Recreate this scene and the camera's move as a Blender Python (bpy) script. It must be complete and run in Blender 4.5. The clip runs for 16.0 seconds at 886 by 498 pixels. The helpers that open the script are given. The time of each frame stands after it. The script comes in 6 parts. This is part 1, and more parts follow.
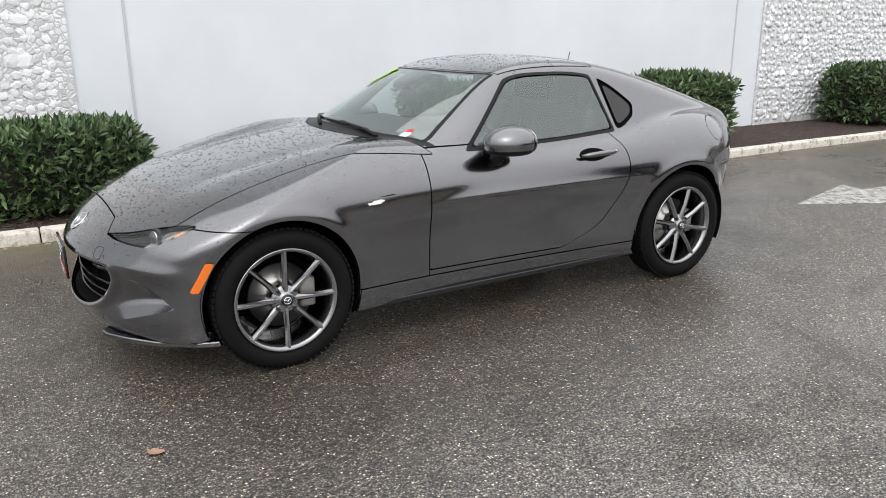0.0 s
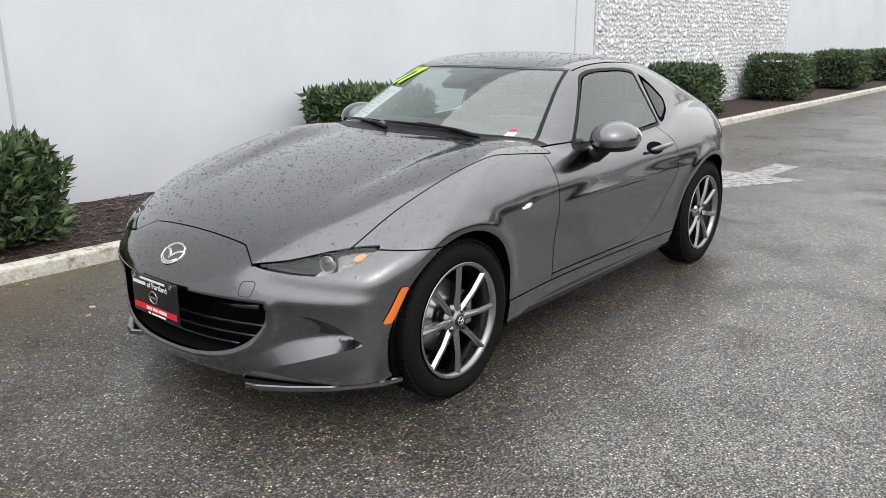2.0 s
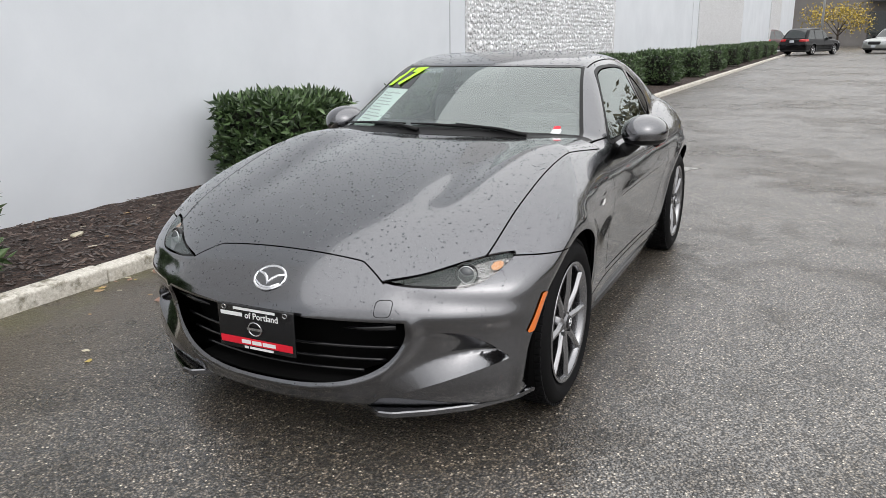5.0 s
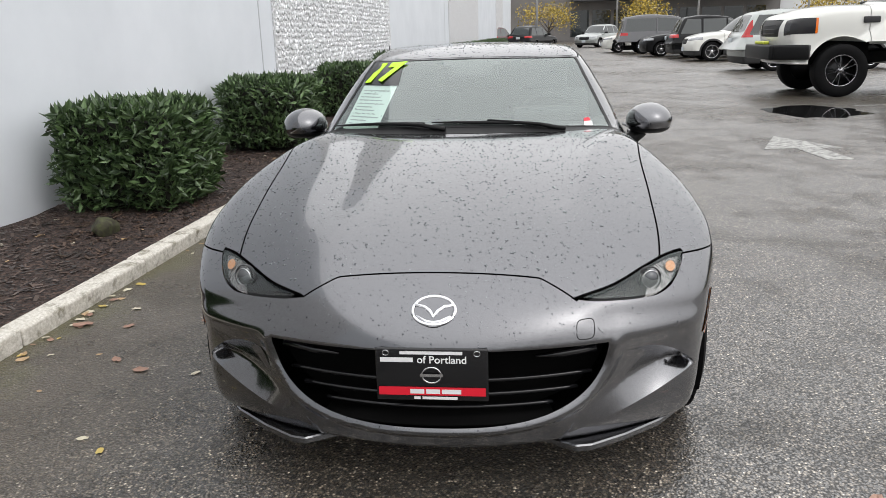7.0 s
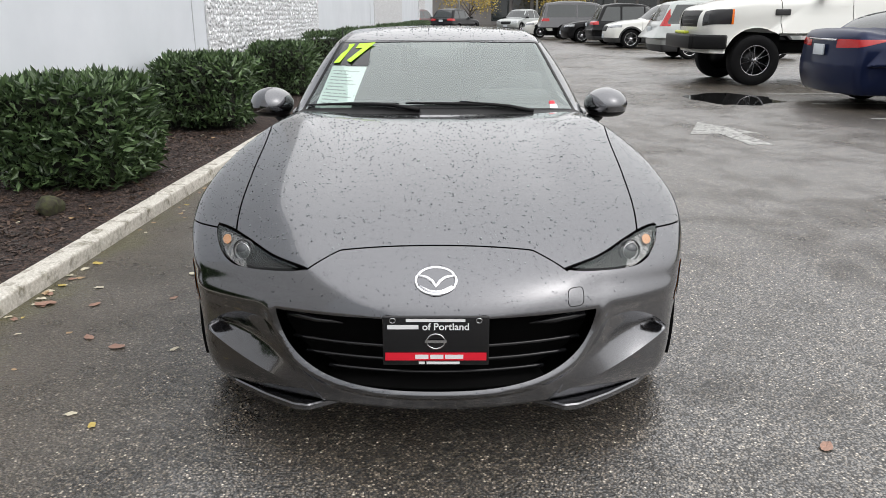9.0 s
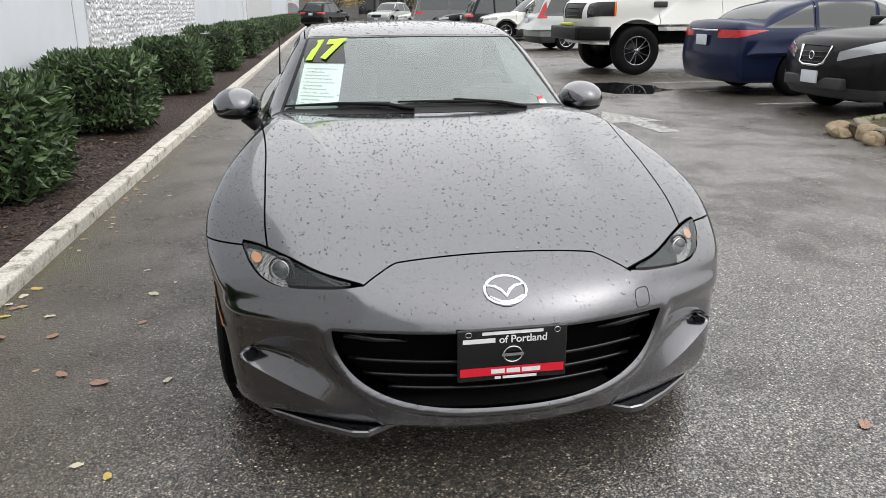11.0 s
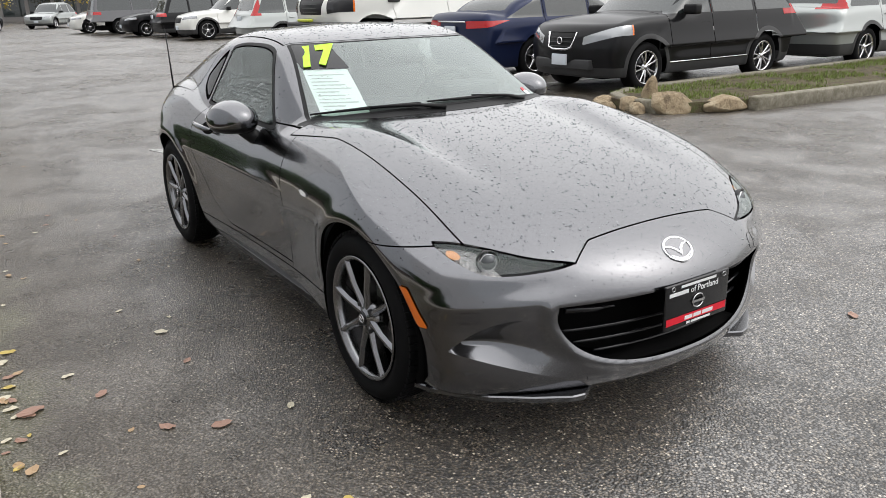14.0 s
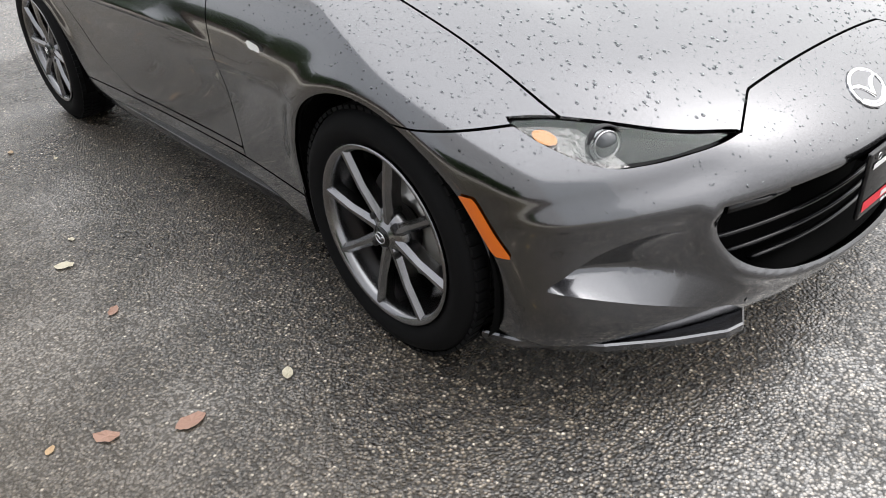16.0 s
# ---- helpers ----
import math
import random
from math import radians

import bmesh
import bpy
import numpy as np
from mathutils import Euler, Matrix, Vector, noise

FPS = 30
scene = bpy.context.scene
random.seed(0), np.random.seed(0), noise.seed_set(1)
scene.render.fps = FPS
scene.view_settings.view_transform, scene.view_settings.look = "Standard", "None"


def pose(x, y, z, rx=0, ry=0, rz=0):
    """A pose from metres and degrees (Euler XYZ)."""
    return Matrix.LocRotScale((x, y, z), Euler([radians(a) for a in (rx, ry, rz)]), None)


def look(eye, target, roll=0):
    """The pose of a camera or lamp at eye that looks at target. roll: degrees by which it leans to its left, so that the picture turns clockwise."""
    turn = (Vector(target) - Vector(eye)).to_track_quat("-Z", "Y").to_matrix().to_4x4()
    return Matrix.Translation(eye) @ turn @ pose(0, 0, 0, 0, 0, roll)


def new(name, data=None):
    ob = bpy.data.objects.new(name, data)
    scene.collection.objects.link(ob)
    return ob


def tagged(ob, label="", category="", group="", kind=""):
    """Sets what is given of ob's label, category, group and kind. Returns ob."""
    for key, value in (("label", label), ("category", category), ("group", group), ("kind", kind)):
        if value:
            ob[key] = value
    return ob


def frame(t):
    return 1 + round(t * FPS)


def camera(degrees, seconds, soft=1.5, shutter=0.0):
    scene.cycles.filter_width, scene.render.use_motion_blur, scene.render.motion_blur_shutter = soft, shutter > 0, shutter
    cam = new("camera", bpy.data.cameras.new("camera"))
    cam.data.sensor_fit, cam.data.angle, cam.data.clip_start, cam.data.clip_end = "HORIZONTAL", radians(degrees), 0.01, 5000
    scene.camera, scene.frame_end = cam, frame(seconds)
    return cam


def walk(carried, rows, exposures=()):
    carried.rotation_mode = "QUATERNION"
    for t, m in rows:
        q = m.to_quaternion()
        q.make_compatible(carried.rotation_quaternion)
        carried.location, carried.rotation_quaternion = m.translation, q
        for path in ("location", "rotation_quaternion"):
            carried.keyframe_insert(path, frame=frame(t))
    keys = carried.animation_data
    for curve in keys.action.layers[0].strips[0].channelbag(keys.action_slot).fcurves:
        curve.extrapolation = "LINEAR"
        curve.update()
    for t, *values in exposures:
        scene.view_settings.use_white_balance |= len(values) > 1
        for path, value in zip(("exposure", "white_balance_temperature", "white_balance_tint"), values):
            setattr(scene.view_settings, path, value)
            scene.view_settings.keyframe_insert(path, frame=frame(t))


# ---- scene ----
cam = camera(60.4, 16.0, soft=0.8)
PATH = [
    (0, (-0.967, -3.665, 1.368), (0.021, -2.017, 0.813), -0.4),
    (0.5, (-1.24, -3.363, 1.359), (-0.126, -1.806, 0.781), -0.2),
    (1, (-1.572, -3.057, 1.339), (-0.313, -1.613, 0.765), -0.0),
    (1.5, (-1.831, -2.748, 1.307), (-0.447, -1.414, 0.752), -0.0),
    (2, (-2.069, -2.454, 1.317), (-0.592, -1.218, 0.777), -0.2),
    (2.5, (-2.258, -2.185, 1.297), (-0.714, -1.025, 0.777), -0.5),
    (3, (-2.325, -1.971, 1.292), (-0.739, -0.865, 0.783), -0.5),
    (3.2, (-2.343, -1.922, 1.306), (-0.744, -0.835, 0.791), -0.5),
    (5.3, (-2.55, -1.332, 1.287), (-0.777, -0.57, 0.763), -1.1),
    (5.5, (-2.561, -1.175, 1.268), (-0.762, -0.473, 0.749), -1.4),
    (6, (-2.582, -0.803, 1.289), (-0.727, -0.271, 0.761), -1.8),
    (6.5, (-2.619, -0.467, 1.287), (-0.725, -0.107, 0.755), -1.9),
    (7, (-2.572, -0.238, 1.275), (-0.659, -0.029, 0.732), -1.6),
    (7.5, (-2.614, -0.072, 1.285), (-0.694, 0.021, 0.731), -0.9),
    (8, (-2.691, -0.015, 1.285), (-0.773, 0.013, 0.718), -0.5),
    (8.5, (-2.718, -0.023, 1.286), (-0.803, -0.02, 0.708), -0.2),
    (9, (-2.707, -0.02, 1.286), (-0.796, -0.02, 0.697), -0.0),
    (9.2, (-2.701, -0.017, 1.289), (-0.792, -0.023, 0.693), 0.3),
    (11.3, (-2.47, 0.694, 1.29), (-0.61, 0.268, 0.689), -0.3),
    (11.5, (-2.424, 0.851, 1.311), (-0.583, 0.349, 0.714), -0.3),
    (12, (-2.326, 1.245, 1.335), (-0.544, 0.563, 0.736), -0.8),
    (12.5, (-2.2, 1.514, 1.34), (-0.482, 0.684, 0.74), -1.3),
    (13, (-2.171, 1.745, 1.354), (-0.512, 0.807, 0.749), -1.7),
    (13.5, (-2.179, 1.866, 1.35), (-0.56, 0.863, 0.738), -1.6),
    (14, (-2.185, 1.884, 1.345), (-0.593, 0.85, 0.716), -1.6),
    (14.5, (-2.173, 1.889, 1.342), (-0.606, 0.844, 0.67), -1.7),
    (15, (-2.033, 1.852, 1.302), (-0.514, 0.797, 0.542), -2.4),
    (15.5, (-1.66, 1.708, 1.24), (-0.222, 0.639, 0.351), -3.5),
    (16, (-1.229, 1.636, 1.177), (0.083, 0.56, 0.118), -4.9),
]
walk(cam, [(t, look(eye, target, roll)) for t, eye, target, roll in PATH], exposures=[(0.0, 0.38), (3.0, 0.24), (6.0, 0.18), (9.0, 0.2), (11.5, 0.22), (14.4, 0.25), (15.5, 0.42), (16.0, 0.66)])

# ---- sky, sun, exposure ----
SUN_EL, SUN_AZ = 48.0, 215.0
world = bpy.data.worlds.new("overcast_sky")
scene.world = world
world.use_nodes = True
wn = world.node_tree.nodes
wl = world.node_tree.links
sky = wn.new("ShaderNodeTexSky")
sky.sky_type = "NISHITA"
sky.sun_disc = False
sky.sun_elevation, sky.sun_rotation = radians(SUN_EL), radians(SUN_AZ)
sky.dust_density, sky.air_density, sky.ozone_density = 6.0, 1.0, 1.0
sat = wn.new("ShaderNodeHueSaturation")
sat.inputs["Saturation"].default_value = 0.22
wl.new(sky.outputs[0], sat.inputs["Color"])
cloud = wn.new("ShaderNodeMix")
cloud.data_type = "RGBA"
cloud.inputs[0].default_value = 0.72
cloud.inputs[7].default_value = (9.4, 9.45, 9.6, 1)
wl.new(sat.outputs[0], cloud.inputs[6])
# an overcast sky is brighter overhead than at the horizon
way = wn.new("ShaderNodeTexCoord")
height = wn.new("ShaderNodeSeparateXYZ")
wl.new(way.outputs["Generated"], height.inputs[0])
dome = wn.new("ShaderNodeMapRange")
dome.inputs["From Min"].default_value, dome.inputs["From Max"].default_value = 0.0, 1.0
dome.inputs["To Min"].default_value, dome.inputs["To Max"].default_value = 0.78, 1.75
wl.new(height.outputs["Z"], dome.inputs["Value"])
lit = wn.new("ShaderNodeVectorMath")
lit.operation = "SCALE"
wl.new(cloud.outputs[2], lit.inputs[0])
wl.new(dome.outputs[0], lit.inputs["Scale"])
wl.new(lit.outputs[0], wn["Background"].inputs["Color"])
wn["Background"].inputs["Strength"].default_value = 0.12
sun = new("sun", bpy.data.lights.new("sun", "SUN"))
sun.data.energy, sun.data.angle, sun.data.color = 0.5, radians(150), (1.0, 0.97, 0.93)
sun.matrix_world = look((0, 0, 20), (20 * math.cos(radians(SUN_EL)) * -0.3, 6, 20 - 20 * math.sin(radians(SUN_EL))))


# ---- materials ----
def mat(name, color, rough=0.5, metal=0.0, **more):
    m = bpy.data.materials.new(name)
    m.use_nodes = True
    b = m.node_tree.nodes["Principled BSDF"]
    b.inputs["Base Color"].default_value = (*color, 1)
    b.inputs["Roughness"].default_value = rough
    b.inputs["Metallic"].default_value = metal
    for key, value in more.items():
        b.inputs[key.replace("_", " ").title().replace("Ior", "IOR")].default_value = value
    return m


def node(m, kind, **props):
    n = m.node_tree.nodes.new(kind)
    for key, value in props.items():
        n.inputs[key.replace("_", " ")].default_value = value
    return n


def link(m, a, b):
    m.node_tree.links.new(a, b)


def ramp(m, source, stops):
    r = m.node_tree.nodes.new("ShaderNodeValToRGB")
    while len(r.color_ramp.elements) < len(stops):
        r.color_ramp.elements.new(0.5)
    for e, (p, c) in zip(r.color_ramp.elements, stops):
        e.position = p
        e.color = (*c, 1) if len(c) == 3 else c
    link(m, source, r.inputs[0])
    return r.outputs[0]


def mixed(m, factor, a, b, kind="MIX"):
    n = m.node_tree.nodes.new("ShaderNodeMix")
    n.data_type, n.blend_type = "RGBA", kind
    if isinstance(factor, (int, float)):
        n.inputs[0].default_value = factor
    else:
        link(m, factor, n.inputs[0])
    for value, slot in ((a, 6), (b, 7)):
        if isinstance(value, tuple):
            n.inputs[slot].default_value = (*value, 1)
        else:
            link(m, value, n.inputs[slot])
    return n.outputs[2]


def noise_tex(m, scale, detail=4.0, rough=0.6, coords=None):
    n = node(m, "ShaderNodeTexNoise", Scale=scale, Detail=detail, Roughness=rough)
    link(m, coords or obj_coords(m), n.inputs["Vector"])
    return n.outputs["Fac"]


def voronoi_tex(m, scale, feature="F1", coords=None, out="Distance"):
    n = node(m, "ShaderNodeTexVoronoi", Scale=scale)
    n.feature = feature
    link(m, coords or obj_coords(m), n.inputs["Vector"])
    return n.outputs[out]


def obj_coords(m):
    for n in m.node_tree.nodes:
        if n.bl_idname == "ShaderNodeTexCoord":
            return n.outputs["Object"]
    return node(m, "ShaderNodeTexCoord").outputs["Object"]


def bump(m, height, strength=0.3, distance=0.01):
    n = node(m, "ShaderNodeBump", Strength=strength, Distance=distance)
    link(m, height, n.inputs["Height"])
    link(m, n.outputs[0], m.node_tree.nodes["Principled BSDF"].inputs["Normal"])
    return n


def base(m, socket):
    link(m, socket, m.node_tree.nodes["Principled BSDF"].inputs["Base Color"])


def rough(m, socket):
    link(m, socket, m.node_tree.nodes["Principled BSDF"].inputs["Roughness"])


def grey(v):
    return (v, v, v)


def make_paint(name, color, metal=1.0, rough_value=0.17):
    m = mat(name, color, rough_value, metal, coat_weight=1.0, coat_roughness=0.04)
    fleck = noise_tex(m, 900.0, 1.0)
    base(m, mixed(m, ramp(m, fleck, [(0.3, grey(0)), (0.7, grey(1))]), tuple(c * 0.8 for c in color), tuple(c * 1.2 for c in color)))
    return m


PAINT = make_paint("grey_metallic_paint", (0.150, 0.151, 0.160))
BLACK_PLASTIC = mat("black_plastic", (0.007, 0.007, 0.0075), 0.4, specular_ior_level=0.2)
BLACK_GLOSS = mat("black_gloss", (0.008, 0.008, 0.009), 0.12)
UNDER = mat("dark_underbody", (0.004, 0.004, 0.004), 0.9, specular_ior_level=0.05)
CHROME = mat("chrome", (0.82, 0.82, 0.84), 0.08, 1.0)
SILVER = mat("bright_silver", (0.62, 0.62, 0.63), 0.25, 1.0)
GUNMETAL = mat("gunmetal_alloy", (0.27, 0.27, 0.28), 0.24, 1.0, coat_weight=0.5)
ALLOY_DARK = mat("dark_alloy", (0.05, 0.05, 0.052), 0.35, 0.8)
DISC = mat("brake_disc_steel", (0.35, 0.34, 0.33), 0.3, 1.0)
AMBER = mat("amber_lens", (0.80, 0.17, 0.008), 0.15, coat_weight=1.0)
RED_LENS = mat("red_lens", (0.42, 0.006, 0.008), 0.15, coat_weight=0.2)
WHITE_PLASTIC = mat("white_print", (0.8, 0.8, 0.8), 0.4)
LIME = mat("lime_decal", (0.50, 0.95, 0.02), 0.4)
RED_PRINT = mat("red_print", (0.7, 0.01, 0.03), 0.4)
PAPER = mat("paper_sheet", (0.78, 0.86, 0.82), 0.7)
LEATHER = mat("black_leather", (0.02, 0.02, 0.02), 0.5)
CABIN = mat("cabin_plastic", (0.025, 0.025, 0.026), 0.6)

RUBBER = mat("tyre_rubber", (0.006, 0.006, 0.0065), 0.7, specular_ior_level=0.12)
bump(RUBBER, noise_tex(RUBBER, 300.0), 0.15, 0.002)


def make_glass(name, tint, strength, rough_value=0.0, falloff=4.0):
    """A thin pane: clear, tinted, with a surface gloss."""
    m = bpy.data.materials.new(name)
    m.use_nodes = True
    n, l = m.node_tree.nodes, m.node_tree.links
    n.remove(n["Principled BSDF"])
    clear = n.new("ShaderNodeBsdfTransparent")
    clear.inputs[0].default_value = (*tint, 1)
    gloss = n.new("ShaderNodeBsdfGlossy")
    gloss.inputs["Roughness"].default_value = rough_value
    gloss.inputs["Color"].default_value = (0.9, 0.97, 0.95, 1)
    facing = n.new("ShaderNodeLayerWeight")
    facing.inputs["Blend"].default_value = 0.5
    power = n.new("ShaderNodeMath")
    power.operation = "POWER"
    power.inputs[1].default_value = falloff
    l.new(facing.outputs["Facing"], power.inputs[0])
    fres = n.new("ShaderNodeMapRange")
    fres.inputs["To Min"].default_value = strength
    fres.inputs["To Max"].default_value = 1.0
    l.new(power.outputs[0], fres.inputs["Value"])
    mix = n.new("ShaderNodeMixShader")
    l.new(fres.outputs[0], mix.inputs[0])
    l.new(clear.outputs[0], mix.inputs[1])
    l.new(gloss.outputs[0], mix.inputs[2])
    l.new(mix.outputs[0], n["Material Output"].inputs["Surface"])
    return m


GLASS = make_glass("windscreen_glass", (0.80, 0.87, 0.84), 0.19)
SIDE_GLASS = make_glass("side_glass", (0.62, 0.68, 0.68), 0.13)
LENS = make_glass("lamp_lens", (0.95, 0.95, 0.95), 0.05, falloff=4.0)


def make_asphalt():
    m = mat("wet_asphalt", (0.05, 0.05, 0.05), 0.4)
    big = noise_tex(m, 0.35, 3.0)
    mid = noise_tex(m, 2.2, 5.0, 0.65)
    grain = voronoi_tex(m, 125.0)
    stone = voronoi_tex(m, 125.0, out="Color")
    sep = node(m, "ShaderNodeSeparateColor")
    link(m, stone, sep.inputs[0])
    tone = ramp(m, sep.outputs[0], [(0.0, (0.006, 0.005, 0.004)), (0.5, (0.072, 0.057, 0.041)), (0.85, (0.185, 0.150, 0.109)), (0.97, (0.36, 0.30, 0.23)), (1.0, (0.80, 0.71, 0.58))])
    patch = ramp(m, mid, [(0.3, grey(0.72)), (0.7, grey(1.15))])
    gaps = ramp(m, grain, [(0.0, grey(1.6)), (0.35, grey(1.1)), (0.62, grey(0.22))])
    bare = mixed(m, 1.0, mixed(m, 1.0, tone, patch, "MULTIPLY"), gaps, "MULTIPLY")
    # a strip of trodden dirt and moss along the kerb
    xyz = node(m, "ShaderNodeSeparateXYZ")
    link(m, obj_coords(m), xyz.inputs[0])
    wavy = node(m, "ShaderNodeMath")
    wavy.operation = "MULTIPLY_ADD"
    link(m, mid, wavy.inputs[0])
    wavy.inputs[1].default_value = 1.3
    link(m, xyz.outputs["Y"], wavy.inputs[2])
    dirt = ramp_of(m, wavy.outputs[0], 1.35, 2.35)
    moss = ramp_of(m, wavy.outputs[0], 2.3, 2.65)
    soiled = mixed(m, 1.0, mixed(m, moss, (0.115, 0.092, 0.066), (0.115, 0.105, 0.034)), mixed(m, 0.6, gaps, patch), "MULTIPLY")
    base(m, mixed(m, mixed(m, 1.0, dirt, grey(0.7), "MULTIPLY"), bare, soiled))
    wet = mixed(m, 0.55, ramp(m, big, [(0.38, grey(0.0)), (0.62, grey(1.0))]), ramp(m, mid, [(0.35, grey(0.0)), (0.65, grey(1.0))]))
    rough(m, ramp(m, wet, [(0.15, grey(0.25)), (0.85, grey(0.45))]))
    fine = noise_tex(m, 260.0, 2.0)
    h = mixed(m, 0.4, grain, fine)
    bump(m, h, 1.0, 0.010)
    b = m.node_tree.nodes["Principled BSDF"]
    b.inputs["Coat Roughness"].default_value = 0.2
    b.inputs["Coat IOR"].default_value = 2.3
    cover = mixed(m, 1.0, ramp(m, wet, [(0.32, grey(0.5)), (0.66, grey(1.0))]), ramp(m, grain, [(0.0, grey(1.0)), (0.4, grey(0.95)), (0.62, grey(0.25))]), "MULTIPLY")
    cover = mixed(m, 1.0, cover, mixed(m, dirt, grey(1.0), grey(0.55)), "MULTIPLY")
    link(m, cover, b.inputs["Coat Weight"])
    film = node(m, "ShaderNodeBump", Strength=1.0, Distance=0.0026)
    link(m, h, film.inputs["Height"])
    # where water stands the film lies smoother over the stones
    link(m, ramp(m, wet, [(0.35, grey(1.0)), (0.72, grey(0.35))]), film.inputs["Strength"])
    link(m, film.outputs[0], b.inputs["Coat Normal"])
    return m


def ramp_of(m, socket, lo, hi):
    n = node(m, "ShaderNodeMapRange")
    n.interpolation_type = "SMOOTHSTEP"
    n.inputs["From Min"].default_value, n.inputs["From Max"].default_value = lo, hi
    link(m, socket, n.inputs["Value"])
    return n.outputs[0]


ASPHALT = make_asphalt()


def make_wall_paint():
    m = mat("white_wall_paint", (0.72, 0.735, 0.76), 0.6)
    stain = noise_tex(m, 0.8, 5.0, 0.6)
    base(m, ramp(m, stain, [(0.3, (0.635, 0.665, 0.705)), (0.7, (0.715, 0.745, 0.785))]))
    bump(m, noise_tex(m, 45.0, 3.0), 0.12, 0.004)
    return m


WALL_PAINT = make_wall_paint()


def make_pebble():
    m = mat("painted_pebbles", (0.5, 0.51, 0.53), 0.6)
    cell = voronoi_tex(m, 22.0, out="Color")
    edge = voronoi_tex(m, 22.0, "DISTANCE_TO_EDGE")
    sep = node(m, "ShaderNodeSeparateColor")
    link(m, cell, sep.inputs[0])
    tone = ramp(m, sep.outputs[0], [(0.0, (0.52, 0.525, 0.535)), (1.0, (0.80, 0.81, 0.83))])
    base(m, mixed(m, ramp(m, edge, [(0.0, grey(1)), (0.12, grey(0))]), tone, (0.48, 0.48, 0.49)))
    bump(m, ramp(m, edge, [(0.0, grey(0)), (0.25, grey(1))]), 0.45, 0.010)
    return m


PEBBLE = make_pebble()


def make_kerb():
    m = mat("painted_kerb", (0.6, 0.58, 0.54), 0.75)
    worn = noise_tex(m, 9.0, 6.0, 0.7)
    fine = noise_tex(m, 60.0, 4.0, 0.7)
    paint = ramp(m, fine, [(0.3, (0.45, 0.415, 0.35)), (0.65, (0.74, 0.71, 0.65))])
    base(m, mixed(m, ramp(m, worn, [(0.52, grey(0)), (0.66, grey(1))]), paint, (0.20, 0.18, 0.13)))
    bump(m, fine, 0.5, 0.01)
    return m


KERB = make_kerb()


def make_mulch():
    m = mat("dark_mulch", (0.03, 0.02, 0.016), 0.9)
    chips = voronoi_tex(m, 55.0, out="Color")
    sep = node(m, "ShaderNodeSeparateColor")
    link(m, chips, sep.inputs[0])
    base(m, ramp(m, sep.outputs[0], [(0.0, (0.012, 0.008, 0.007)), (0.7, (0.045, 0.026, 0.02)), (1.0, (0.10, 0.065, 0.05))]))
    bump(m, mixed(m, 0.5, voronoi_tex(m, 45.0), noise_tex(m, 25.0, 5.0)), 1.0, 0.04)
    return m


MULCH = make_mulch()


def make_leaf(name, dark, light):
    m = mat(name, dark, 0.38)
    geo = node(m, "ShaderNodeNewGeometry")
    base(m, ramp(m, geo.outputs["Random Per Island"], [(0.0, dark), (0.7, light), (1.0, tuple(c * 1.5 for c in light))]))
    return m


LEAF = make_leaf("laurel_leaves", (0.018, 0.036, 0.014), (0.080, 0.13, 0.050))
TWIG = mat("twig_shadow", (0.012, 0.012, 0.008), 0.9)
DEAD_LEAF = make_leaf("dead_leaves", (0.22, 0.09, 0.05), (0.42, 0.25, 0.13))
LINE_PAINT = mat("road_paint", (0.5, 0.5, 0.48), 0.6)
_worn = noise_tex(LINE_PAINT, 14.0, 6.0, 0.75)
base(LINE_PAINT, ramp(LINE_PAINT, _worn, [(0.38, (0.08, 0.075, 0.07)), (0.60, (0.46, 0.46, 0.44))]))
WATER = mat("puddle_water", (0.012, 0.012, 0.012), 0.03)


# ---- builders ----
def part(name, bm, material, parent=None, label="", smooth=True):
    """Link a bmesh (or a mesh) as one mesh object under a thing."""
    if isinstance(bm, bpy.types.Mesh):
        me = bm
    else:
        me = bpy.data.meshes.new(name)
        bm.normal_update()
        bm.to_mesh(me)
        bm.free()
        if smooth:
            me.shade_smooth()
    if material and not me.materials:
        me.materials.append(material)
    ob = new(name, me)
    if parent is not None:
        ob.parent = parent
    if label:
        ob["label"] = label
    return ob


def thing(name, label, category, m=None, group="", kind=""):
    ob = new(name)
    ob.empty_display_size = 0.1
    if m is not None:
        ob.matrix_world = m
    return tagged(ob, label, category, group, kind)


def box(x0, y0, z0, x1, y1, z1, bevel=0.0, segments=2):
    bm = bmesh.new()
    bmesh.ops.create_cube(bm, size=1, matrix=Matrix.LocRotScale(((x0 + x1) / 2, (y0 + y1) / 2, (z0 + z1) / 2), None, (x1 - x0, y1 - y0, z1 - z0)))
    if bevel:
        bmesh.ops.bevel(bm, geom=bm.edges[:], offset=bevel, segments=segments, affect="EDGES", profile=0.6)
    return bm


